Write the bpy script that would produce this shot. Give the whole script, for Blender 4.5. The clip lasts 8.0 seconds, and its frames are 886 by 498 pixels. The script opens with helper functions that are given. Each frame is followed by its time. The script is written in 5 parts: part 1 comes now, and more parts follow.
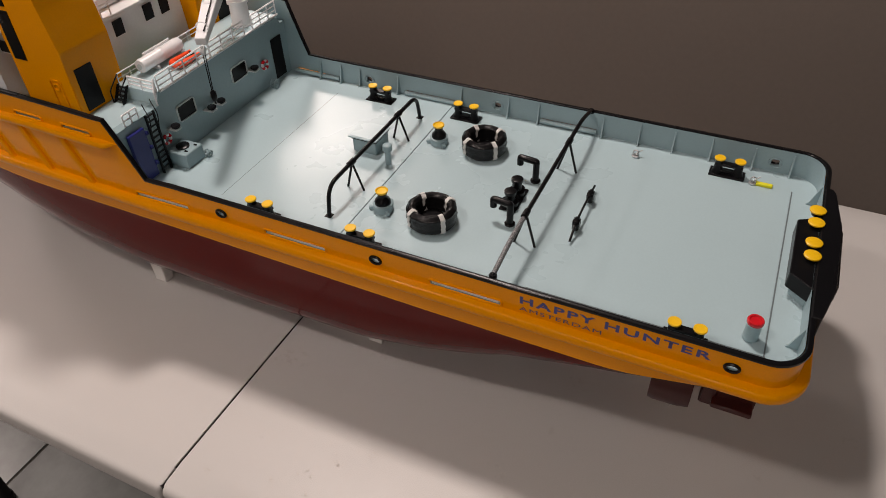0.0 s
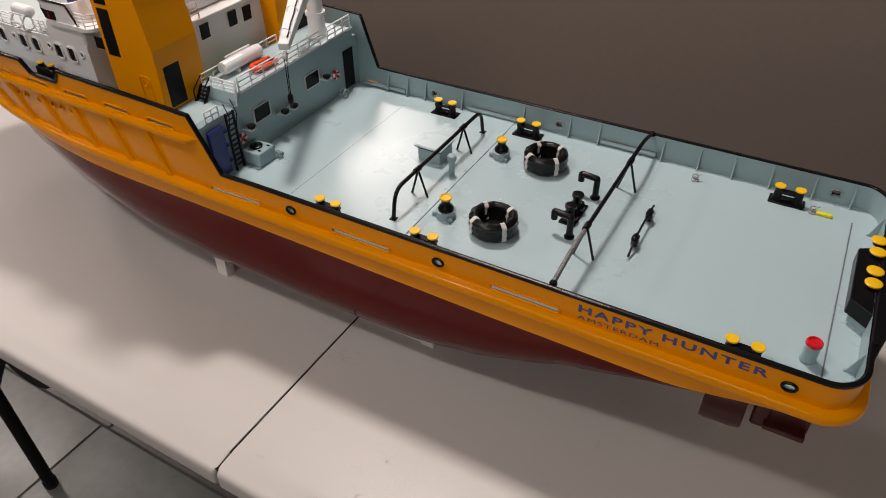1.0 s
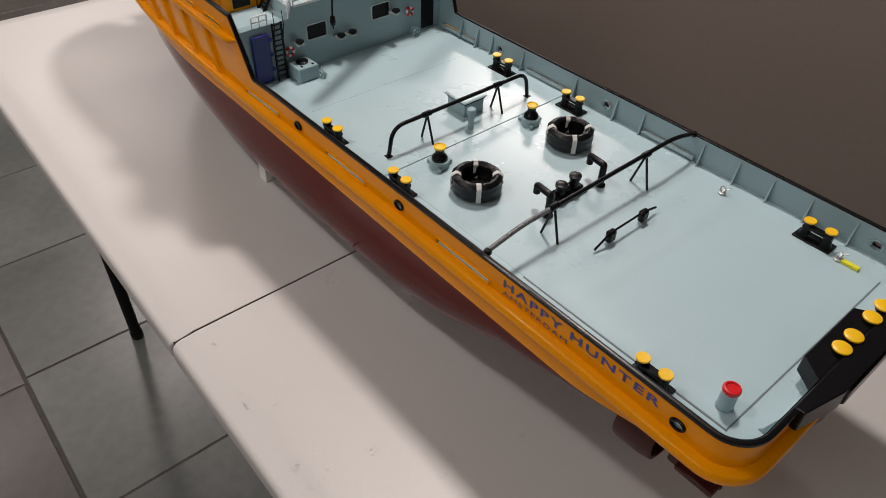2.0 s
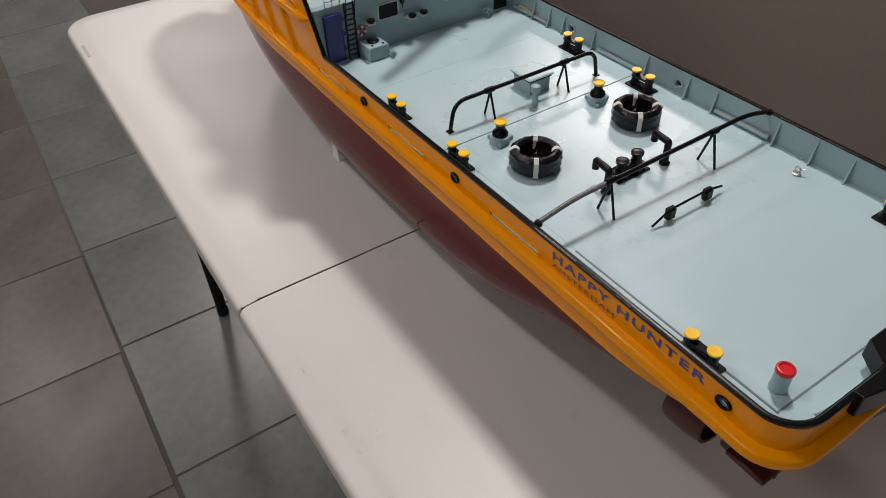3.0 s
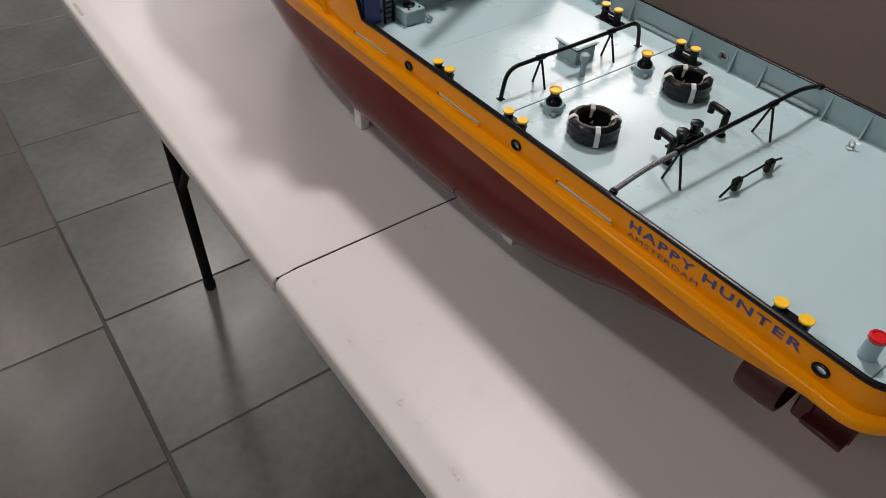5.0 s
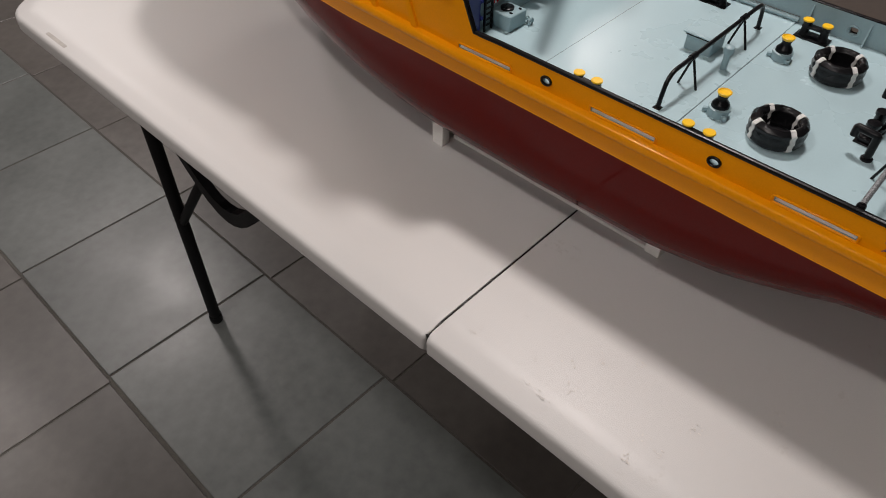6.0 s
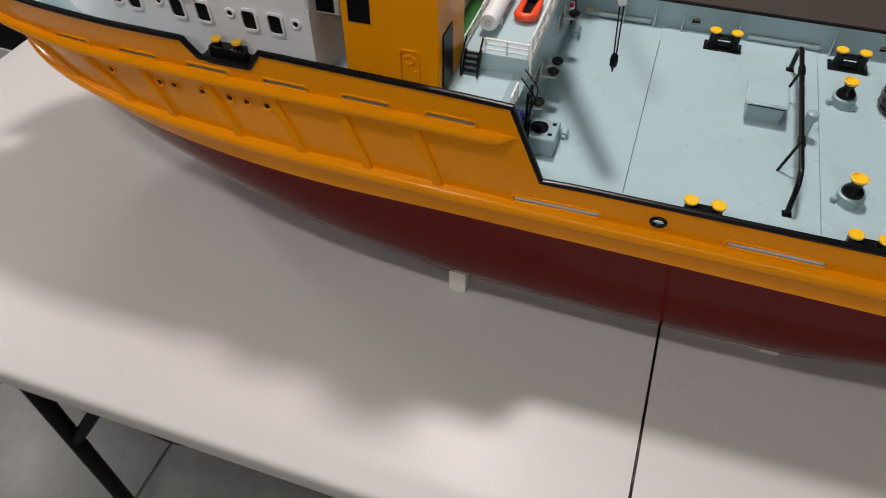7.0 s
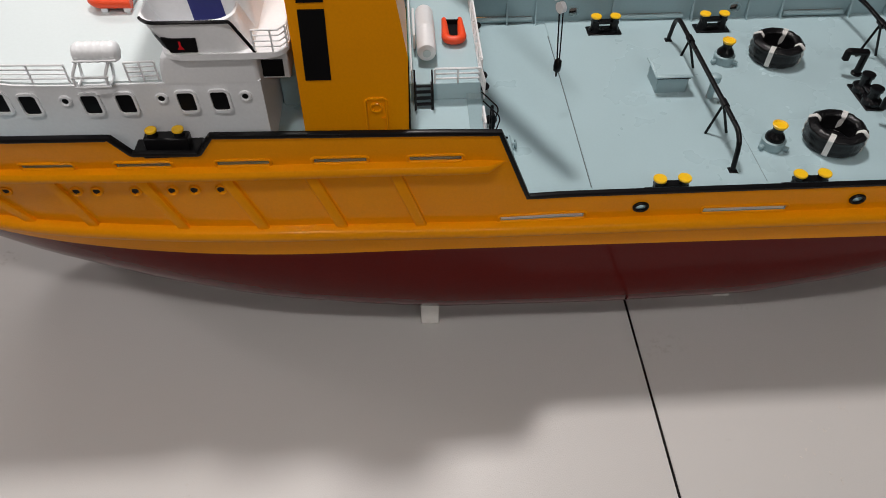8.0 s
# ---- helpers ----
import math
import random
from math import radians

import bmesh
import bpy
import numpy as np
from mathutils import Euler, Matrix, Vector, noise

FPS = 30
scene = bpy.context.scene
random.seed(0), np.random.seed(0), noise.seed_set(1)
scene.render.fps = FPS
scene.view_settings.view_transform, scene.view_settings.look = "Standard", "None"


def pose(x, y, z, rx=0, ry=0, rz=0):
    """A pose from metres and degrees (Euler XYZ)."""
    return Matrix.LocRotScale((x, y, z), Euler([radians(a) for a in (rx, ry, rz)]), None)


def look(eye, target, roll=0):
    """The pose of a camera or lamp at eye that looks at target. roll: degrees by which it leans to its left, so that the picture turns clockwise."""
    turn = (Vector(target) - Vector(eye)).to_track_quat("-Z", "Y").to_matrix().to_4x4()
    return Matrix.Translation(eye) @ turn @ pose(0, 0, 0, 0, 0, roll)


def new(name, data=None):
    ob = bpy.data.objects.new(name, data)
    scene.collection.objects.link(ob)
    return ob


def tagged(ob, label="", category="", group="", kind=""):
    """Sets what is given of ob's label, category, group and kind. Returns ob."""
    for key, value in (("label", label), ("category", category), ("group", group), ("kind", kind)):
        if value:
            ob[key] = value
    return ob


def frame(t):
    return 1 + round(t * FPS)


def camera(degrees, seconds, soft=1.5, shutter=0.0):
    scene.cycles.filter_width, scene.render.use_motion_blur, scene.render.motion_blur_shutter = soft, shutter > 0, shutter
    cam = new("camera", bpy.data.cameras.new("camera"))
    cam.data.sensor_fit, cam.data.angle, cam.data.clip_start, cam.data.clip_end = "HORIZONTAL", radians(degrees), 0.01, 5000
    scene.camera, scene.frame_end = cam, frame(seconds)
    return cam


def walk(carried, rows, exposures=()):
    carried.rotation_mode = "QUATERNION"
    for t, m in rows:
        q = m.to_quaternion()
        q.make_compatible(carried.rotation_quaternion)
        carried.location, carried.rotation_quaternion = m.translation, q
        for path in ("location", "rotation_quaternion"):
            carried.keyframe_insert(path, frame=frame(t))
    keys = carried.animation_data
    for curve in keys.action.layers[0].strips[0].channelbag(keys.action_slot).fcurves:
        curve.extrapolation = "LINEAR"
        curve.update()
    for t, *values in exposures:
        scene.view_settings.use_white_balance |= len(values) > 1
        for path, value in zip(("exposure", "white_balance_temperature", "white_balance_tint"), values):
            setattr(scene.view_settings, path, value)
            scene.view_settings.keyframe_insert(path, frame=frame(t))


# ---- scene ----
cam = camera(63.78, 8.0, soft=0.45, shutter=0.08)

PATH = [
    (0, (0.4331, -0.5838, 1.3727), (0.0911, 0.0872, 0.7149), -2.31),
    (0.3, (0.4427, -0.5817, 1.3741), (0.1180, 0.1095, 0.7286), -2.47),
    (0.5, (0.4350, -0.5967, 1.3738), (0.1049, 0.0979, 0.7346), -1.62),
    (0.8, (0.4268, -0.6171, 1.3780), (0.0599, 0.0718, 0.7529), -2.19),
    (1, (0.4228, -0.6233, 1.3697), (0.0279, 0.0485, 0.7430), -0.94),
    (1.3, (0.4501, -0.6113, 1.3710), (-0.0278, -0.0032, 0.7372), -3.02),
    (1.5, (0.4865, -0.5756, 1.3601), (-0.0199, 0.0010, 0.7189), -2.66),
    (1.7, (0.5362, -0.5272, 1.3524), (0.0109, 0.0186, 0.6996), 0.82),
    (2.8, (0.6157, -0.4705, 1.3365), (-0.0185, -0.0685, 0.6760), -2.61),
    (3, (0.6189, -0.4756, 1.3304), (-0.0179, -0.0807, 0.6682), -2.37),
    (3.5, (0.6202, -0.4848, 1.3330), (-0.0072, -0.0935, 0.6597), -1.26),
    (4, (0.6196, -0.4944, 1.3305), (-0.0125, -0.1068, 0.6596), -0.95),
    (4.2, (0.6194, -0.4971, 1.3291), (-0.0156, -0.1110, 0.6599), -1.12),
    (5.3, (0.4983, -0.5980, 1.3119), (-0.0555, -0.1325, 0.6216), 0.58),
    (5.5, (0.4467, -0.6272, 1.3133), (-0.0858, -0.1520, 0.6129), -1.88),
    (5.8, (0.3697, -0.6604, 1.3062), (-0.1386, -0.1709, 0.5977), -1.37),
    (6, (0.3084, -0.6797, 1.3131), (-0.1663, -0.1719, 0.5942), 0.66),
    (6.2, (0.2261, -0.6707, 1.3207), (-0.2304, -0.1489, 0.6001), 0.09),
    (6.3, (0.1834, -0.6575, 1.3249), (-0.2774, -0.1358, 0.6069), -1.74),
    (6.5, (0.1032, -0.6391, 1.3321), (-0.3704, -0.1124, 0.6262), -7.70),
    (6.8, (0.0023, -0.6142, 1.3080), (-0.3592, -0.0322, 0.5795), -4.63),
    (7, (-0.0602, -0.5859, 1.3233), (-0.2889, 0.0447, 0.5816), -1.16),
    (7.2, (-0.1013, -0.5699, 1.3226), (-0.2363, 0.0852, 0.5793), -0.74),
    (7.5, (-0.1672, -0.5603, 1.3278), (-0.1928, 0.1077, 0.5840), 0.28),
    (7.8, (-0.1979, -0.5729, 1.3267), (-0.1813, 0.0888, 0.5771), 0.24),
    (8, (-0.2183, -0.5758, 1.3323), (-0.1804, 0.0948, 0.5914), 0.46),
]
walk(cam, [(t, look(eye, target, roll)) for t, eye, target, roll in PATH],
     exposures=[(0.0, -0.07, 7050, 16), (1.5, 0.04, 6750, 12), (3.0, 0.03, 6500, 11), (6.5, 0.03, 6450, 10), (7.1, 0.05, 6400, 9), (7.5, -0.08, 6400, 8), (8.0, -0.12, 6350, 8)])

# ---------------------------------------------------------------- light
world = bpy.data.worlds.new("room_air")
world.use_nodes = True
world.node_tree.nodes["Background"].inputs[0].default_value = (0.9, 0.95, 1.0, 1)
world.node_tree.nodes["Background"].inputs[1].default_value = 0.02
scene.world = world


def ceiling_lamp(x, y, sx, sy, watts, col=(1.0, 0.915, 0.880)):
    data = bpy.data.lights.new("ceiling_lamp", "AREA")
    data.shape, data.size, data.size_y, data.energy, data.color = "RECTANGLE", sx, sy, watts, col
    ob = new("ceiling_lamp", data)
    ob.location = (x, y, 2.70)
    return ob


# None is in view; most are placed from cast shadows and floor glow.
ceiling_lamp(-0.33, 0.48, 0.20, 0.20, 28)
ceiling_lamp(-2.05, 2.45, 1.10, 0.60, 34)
# Weak fill added at the stern side, no known source.
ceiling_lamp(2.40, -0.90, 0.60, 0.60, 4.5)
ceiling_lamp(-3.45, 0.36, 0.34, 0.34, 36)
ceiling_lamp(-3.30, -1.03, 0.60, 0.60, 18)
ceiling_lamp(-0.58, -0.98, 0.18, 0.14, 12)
# Fill added on the south side to brighten the near hull.
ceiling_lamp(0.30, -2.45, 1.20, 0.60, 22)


# ---------------------------------------------------------------- materials
def mat(name, col, rough=0.4, metal=0.0, var=0.08, grain=260.0, stain=9.0, bump=0.05, coat=0.0, rvar=0.12, island=0.0, spec=0.5):
    m = bpy.data.materials.new(name)
    m.use_nodes = True
    nt = m.node_tree
    bs = nt.nodes["Principled BSDF"]
    bs.inputs["Metallic"].default_value = metal
    bs.inputs["Specular IOR Level"].default_value = spec
    bs.inputs["Coat Weight"].default_value = coat
    bs.inputs["Coat Roughness"].default_value = 0.10
    tc = nt.nodes.new("ShaderNodeTexCoord")
    n1 = nt.nodes.new("ShaderNodeTexNoise")
    n1.inputs["Scale"].default_value, n1.inputs["Detail"].default_value = grain, 3
    n2 = nt.nodes.new("ShaderNodeTexNoise")
    n2.inputs["Scale"].default_value, n2.inputs["Detail"].default_value = stain, 4
    for n in (n1, n2):
        nt.links.new(tc.outputs["Object"], n.inputs["Vector"])
    mix = nt.nodes.new("ShaderNodeMath")
    mix.operation = "ADD"
    nt.links.new(n1.outputs["Fac"], mix.inputs[0])
    nt.links.new(n2.outputs["Fac"], mix.inputs[1])
    ramp = nt.nodes.new("ShaderNodeMapRange")
    ramp.inputs["From Min"].default_value, ramp.inputs["From Max"].default_value = 0.6, 1.4
    ramp.inputs["To Min"].default_value, ramp.inputs["To Max"].default_value = 1 - var, 1 + var
    nt.links.new(mix.outputs[0], ramp.inputs["Value"])
    last = ramp.outputs[0]
    if island:
        oi = nt.nodes.new("ShaderNodeObjectInfo")
        r2 = nt.nodes.new("ShaderNodeMapRange")
        r2.inputs["To Min"].default_value, r2.inputs["To Max"].default_value = 1 - island, 1 + island
        nt.links.new(oi.outputs["Random"], r2.inputs["Value"])
        mm = nt.nodes.new("ShaderNodeMath")
        mm.operation = "MULTIPLY"
        nt.links.new(last, mm.inputs[0])
        nt.links.new(r2.outputs[0], mm.inputs[1])
        last = mm.outputs[0]
    vm = nt.nodes.new("ShaderNodeVectorMath")
    vm.operation = "SCALE"
    vm.inputs[0].default_value = col
    nt.links.new(last, vm.inputs["Scale"])
    nt.links.new(vm.outputs[0], bs.inputs["Base Color"])
    rr = nt.nodes.new("ShaderNodeMapRange")
    rr.inputs["From Min"].default_value, rr.inputs["From Max"].default_value = 0.3, 0.7
    rr.inputs["To Min"].default_value, rr.inputs["To Max"].default_value = max(0.02, rough - rvar * rough), min(1, rough + rvar * rough)
    nt.links.new(n2.outputs["Fac"], rr.inputs["Value"])
    nt.links.new(rr.outputs[0], bs.inputs["Roughness"])
    if bump:
        bp = nt.nodes.new("ShaderNodeBump")
        bp.inputs["Strength"].default_value, bp.inputs["Distance"].default_value = bump, 0.002
        nt.links.new(n1.outputs["Fac"], bp.inputs["Height"])
        nt.links.new(bp.outputs[0], bs.inputs["Normal"])
    return m


ORANGE = mat("orange_gloss_paint", (0.90, 0.335, 0.0004), 0.34, var=0.05, grain=500, stain=12, bump=0.012, spec=0.10, coat=0.20)
REDHULL = mat("red_oxide_paint", (0.108, 0.0062, 0.0045), 0.10, var=0.10, grain=500, stain=14, bump=0.003, spec=0.12)
DECK = mat("blue_grey_deck_paint", (0.395, 0.530, 0.565), 0.29, var=0.03, grain=420, stain=10, bump=0.012, spec=0.85)
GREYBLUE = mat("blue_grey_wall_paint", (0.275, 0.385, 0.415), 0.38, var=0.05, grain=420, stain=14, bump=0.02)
PALE = mat("pale_mint_deck_paint", (0.56, 0.63, 0.635), 0.4, var=0.03, grain=420, bump=0.015)
WHITE = mat("white_enamel", (0.83, 0.845, 0.86), 0.35, var=0.04, grain=420, stain=20, bump=0.02)
BLACK = mat("black_gloss_paint", (0.005, 0.005, 0.006), 0.28, var=0.2, grain=500, bump=0.03, spec=0.2)
RUBBER = mat("black_rubber", (0.006, 0.006, 0.007), 0.26, var=0.2, grain=300, bump=0.35, spec=0.3)
YELLOW = mat("yellow_enamel", (0.85, 0.50, 0.01), 0.35, var=0.06, grain=600, bump=0.02)
ROPE = mat("white_cord", (0.66, 0.66, 0.64), 0.8, var=0.12, grain=900, bump=0.5)
DARKWIN = mat("black_window_film", (0.006, 0.006, 0.007), 0.35, var=0.1, bump=0.0, spec=0.15)
BLUE = mat("dark_blue_enamel", (0.012, 0.018, 0.16), 0.35, var=0.08, bump=0.02)
RED = mat("red_enamel", (0.62, 0.012, 0.02), 0.25, var=0.05, bump=0.02, coat=0.4)
ORNG_RUB = mat("orange_red_rubber", (0.80, 0.07, 0.015), 0.4, var=0.06, bump=0.05)
INK = mat("violet_blue_lettering", (0.055, 0.065, 0.24), 0.45, var=0.10, bump=0.0)
STEEL = mat("bright_steel", (0.6, 0.6, 0.6), 0.3, metal=0.9, bump=0.02)
GREEN = mat("green_enamel", (0.012, 0.13, 0.02), 0.4)
HULLDARK = mat("dark_red_running_gear_paint", (0.050, 0.007, 0.006), 0.4, var=0.12)
BLOCKM = mat("white_plastic_block", (0.74, 0.73, 0.70), 0.5, var=0.05)
SCUFF = mat("grey_brown_scuff", (0.54, 0.52, 0.49), 0.7, var=0.3, grain=400, bump=0)
RUBBED = mat("rubbed_plastic", (0.36, 0.34, 0.31), 0.6, var=0.25, grain=300, stain=40, bump=0.02)
JOINT = mat("shadowed_joint_paint", (0.12, 0.15, 0.16), 0.6, bump=0)
SILL = mat("tan_sill_paint", (0.34, 0.29, 0.17), 0.4, var=0.1)
SHUT = mat("hole_shade_dark", (0.02, 0.018, 0.015), 0.8, bump=0)
LEGM = mat("black_powder_coat", (0.006, 0.006, 0.007), 0.5, var=0.15, grain=900, bump=0.08, spec=0.2)
WALLM = mat("taupe_wall_paint", (0.203, 0.173, 0.152), 0.7, var=0.05, grain=90, stain=1.3, bump=0.06)
DARKW = mat("dark_wall_for_reflections", (0.09, 0.085, 0.08), 0.8, var=0.04, grain=80, stain=1, bump=0.05)
ROOMW = mat("grey_room_paint", (0.30, 0.29, 0.27), 0.8, var=0.04, grain=80, stain=1, bump=0.05)
GROUT = mat("cement_grout", (0.082, 0.076, 0.066), 0.85, var=0.5, grain=300, stain=4)
TILEM = mat("warm_grey_porcelain_tile", (0.094, 0.086, 0.078), 0.36, var=0.24, grain=34, stain=4.5, bump=0.02, rvar=0.16, island=0.12)
TILEC = mat("cool_grey_porcelain_tile", (0.122, 0.132, 0.126), 0.36, var=0.24, grain=34, stain=4.5, bump=0.02, rvar=0.16, island=0.08)
REDPLAST = mat("red_moulded_plastic", (0.44, 0.008, 0.013), 0.35, var=0.06, grain=200, bump=0.03)
GLOSSW = mat("glossy_white_print", (0.82, 0.82, 0.85), 0.15, var=0.03, grain=30, stain=5, bump=0)
POSTER_W = mat("pale_print", (0.68, 0.68, 0.67), 0.3, var=0.25, grain=30, stain=8, bump=0)
def worn_material():
    """Black paint broken through to pale metal in small flecks."""
    m = mat("worn_black_paint", (0.02, 0.02, 0.021), 0.4, var=0.2, grain=900, bump=0.2)
    nt = m.node_tree
    bs = nt.nodes["Principled BSDF"]
    src = bs.inputs["Base Color"].links[0].from_socket
    tc = nt.nodes.new("ShaderNodeTexCoord")
    n = nt.nodes.new("ShaderNodeTexNoise")
    n.inputs["Scale"].default_value, n.inputs["Detail"].default_value = 1500, 3
    nt.links.new(tc.outputs["Object"], n.inputs["Vector"])
    r = nt.nodes.new("ShaderNodeMapRange")
    r.inputs["From Min"].default_value, r.inputs["From Max"].default_value = 0.40, 0.75
    nt.links.new(n.outputs["Fac"], r.inputs["Value"])
    mix = nt.nodes.new("ShaderNodeMix")
    mix.data_type = "RGBA"
    nt.links.new(r.outputs[0], mix.inputs[0])
    nt.links.new(src, mix.inputs[6])
    mix.inputs[7].default_value = (0.42, 0.44, 0.46, 1)
    nt.links.new(mix.outputs[2], bs.inputs["Base Color"])
    return m


WORN = worn_material()


def photo_material():
    """A blotchy printed photograph: dark brown, tan, ochre and pale patches."""
    m = bpy.data.materials.new("photo_print")
    m.use_nodes = True
    nt = m.node_tree
    bs = nt.nodes["Principled BSDF"]
    bs.inputs["Roughness"].default_value = 0.3
    tc = nt.nodes.new("ShaderNodeTexCoord")
    no = nt.nodes.new("ShaderNodeTexNoise")
    no.inputs["Scale"].default_value, no.inputs["Detail"].default_value, no.inputs["Distortion"].default_value = 7.5, 3.0, 1.6
    nt.links.new(tc.outputs["Object"], no.inputs["Vector"])
    cr = nt.nodes.new("ShaderNodeValToRGB")
    stops = ((0.30, (0.03, 0.022, 0.018)), (0.43, (0.12, 0.09, 0.06)), (0.49, (0.26, 0.17, 0.04)), (0.54, (0.33, 0.30, 0.26)), (0.64, (0.55, 0.55, 0.53)))
    while len(cr.color_ramp.elements) < len(stops):
        cr.color_ramp.elements.new(0.5)
    for e, (at, col) in zip(cr.color_ramp.elements, stops):
        e.position, e.color = at, (*col, 1)
    nt.links.new(no.outputs["Fac"], cr.inputs["Fac"])
    nt.links.new(cr.outputs[0], bs.inputs["Base Color"])
    return m


PHOTO = photo_material()
POSTER_P = mat("maroon_print", (0.10, 0.03, 0.04), 0.3, var=0.4, grain=60, stain=14, bump=0)


def table_material(lo, hi, amount):
    m = mat("white_moulded_plastic", (0.53, 0.521, 0.506), 0.42, var=0.022, grain=900, stain=5, bump=0.10)
    nt = m.node_tree
    bs = nt.nodes["Principled BSDF"]
    src = bs.inputs["Base Color"].links[0].from_socket
    tc = nt.nodes.new("ShaderNodeTexCoord")
    big = nt.nodes.new("ShaderNodeTexNoise")
    big.inputs["Scale"].default_value, big.inputs["Detail"].default_value = 19, 4
    fine = nt.nodes.new("ShaderNodeTexNoise")
    fine.inputs["Scale"].default_value, fine.inputs["Detail"].default_value = 190, 5
    for n in (big, fine):
        nt.links.new(tc.outputs["Object"], n.inputs["Vector"])
    a = nt.nodes.new("ShaderNodeMapRange")
    a.inputs["From Min"].default_value, a.inputs["From Max"].default_value = lo, hi
    nt.links.new(big.outputs["Fac"], a.inputs["Value"])
    b = nt.nodes.new("ShaderNodeMapRange")
    b.inputs["From Min"].default_value, b.inputs["From Max"].default_value = 0.52, 0.64
    nt.links.new(fine.outputs["Fac"], b.inputs["Value"])
    mul = nt.nodes.new("ShaderNodeMath")
    mul.operation = "MULTIPLY"
    nt.links.new(a.outputs[0], mul.inputs[0])
    nt.links.new(b.outputs[0], mul.inputs[1])
    mul2 = nt.nodes.new("ShaderNodeMath")
    mul2.operation = "MULTIPLY"
    mul2.inputs[1].default_value = amount
    nt.links.new(mul.outputs[0], mul2.inputs[0])
    mix = nt.nodes.new("ShaderNodeMix")
    mix.data_type = "RGBA"
    nt.links.new(mul2.outputs[0], mix.inputs[0])
    nt.links.new(src, mix.inputs[6])
    mix.inputs[7].default_value = (0.30, 0.27, 0.24, 1)
    nt.links.new(mix.outputs[2], bs.inputs["Base Color"])
    return m


TABLE = table_material(0.68, 0.74, 0.5)
TABLE_SCUFFED = table_material(0.63, 0.71, 0.22)

# ---------------------------------------------------------------- mesh helpers
WORLD = {}


def thing(name, loc, label, category, group="", kind=""):
    ob = new(name)
    ob.location = loc
    ob.empty_display_size = 0.02
    WORLD[ob] = Matrix.Translation(loc)
    return tagged(ob, label, category, group, kind)


def finish(me, material, smooth):
    me.materials.append(material)
    if smooth:
        for p in me.polygons:
            p.use_smooth = True
        try:
            me.set_sharp_from_angle(angle=radians(smooth))
        except AttributeError:
            pass


def part(name, bm, material, parent, label="", smooth=40):
    """A bmesh in world metres becomes one mesh under parent."""
    bmesh.ops.recalc_face_normals(bm, faces=bm.faces)
    bm.transform(WORLD[parent].inverted())
    me = bpy.data.meshes.new(name)
    bm.to_mesh(me)
    bm.free()
    finish(me, material, smooth)
    ob = new(name, me)
    ob.parent = parent
    WORLD[ob] = WORLD[parent].copy()
    return tagged(ob, label) if label else ob


def piece(name, bm, material, label, category="", kind="", group="", smooth=40):
    """A thing or a piece of the setting that is one mesh."""
    bmesh.ops.recalc_face_normals(bm, faces=bm.faces)
    me = bpy.data.meshes.new(name)
    bm.to_mesh(me)
    bm.free()
    finish(me, material, smooth)
    ob = new(name, me)
    WORLD[ob] = Matrix.Identity(4)
    return tagged(ob, label, category, group, kind)


def BM():
    return bmesh.new()


def box(bm, x0, x1, y0, y1, z0, z1, bevel=0.0, m=None, seg=1):
    r = bmesh.ops.create_cube(bm, size=1.0, matrix=Matrix.Translation(((x0 + x1) / 2, (y0 + y1) / 2, (z0 + z1) / 2)) @ Matrix.Diagonal((x1 - x0, y1 - y0, z1 - z0, 1)))
    vs = r["verts"]
    if bevel:
        es = list({e for v in vs for e in v.link_edges})
        out = bmesh.ops.bevel(bm, geom=es, offset=bevel, segments=seg, affect="EDGES", profile=0.5)
        vs = list({v for f in out["faces"] for v in f.verts} | {v for v in vs if v.is_valid})
    if m is not None:
        bmesh.ops.transform(bm, matrix=m, verts=vs)
    return vs


def ring(bm, c, u, v, r, seg, ru=1.0):
    return [bm.verts.new(c + u * (math.cos(2 * math.pi * k / seg) * r * ru) + v * (math.sin(2 * math.pi * k / seg) * r)) for k in range(seg)]


def skin(bm, a, b, closed=True):
    n = len(a)
    for k in range(n if closed else n - 1):
        try:
            bm.faces.new((a[k], a[(k + 1) % n], b[(k + 1) % n], b[k]))
        except ValueError:
            pass


def tube(bm, pts, r, seg=8, closed=False, caps=True):
    pts = [Vector(p) for p in pts]
    n = len(pts)
    rings = []
    up = Vector((0.123, 0.217, 0.969))
    for i, p in enumerate(pts):
        a = pts[(i - 1) % n] if closed or i > 0 else p
        b = pts[(i + 1) % n] if closed or i < n - 1 else p
        t = (b - a).normalized()
        u = t.cross(up).normalized()
        v = u.cross(t).normalized()
        up = v
        rad = r[i] if isinstance(r, (list, tuple)) else r
        rings.append(ring(bm, p, u, v, rad, seg))
    for i in range(n - 1):
        skin(bm, rings[i], rings[i + 1])
    if closed:
        skin(bm, rings[-1], rings[0])
    elif caps:
        bm.faces.new(rings[0])
        bm.faces.new(rings[-1])


def lathe(bm, c, prof, seg=20, axis=(0, 0, 1)):
    """prof: (radius, height) from bottom to top, turned round axis at c."""
    c, ax = Vector(c), Vector(axis).normalized()
    u = ax.orthogonal().normalized()
    v = ax.cross(u)
    rings = []
    for r, h in prof:
        rings.append(ring(bm, c + ax * h, u, v, max(r, 1e-5), seg))
    for a, b in zip(rings, rings[1:]):
        skin(bm, a, b)
    bm.faces.new(rings[0])
    bm.faces.new(rings[-1])


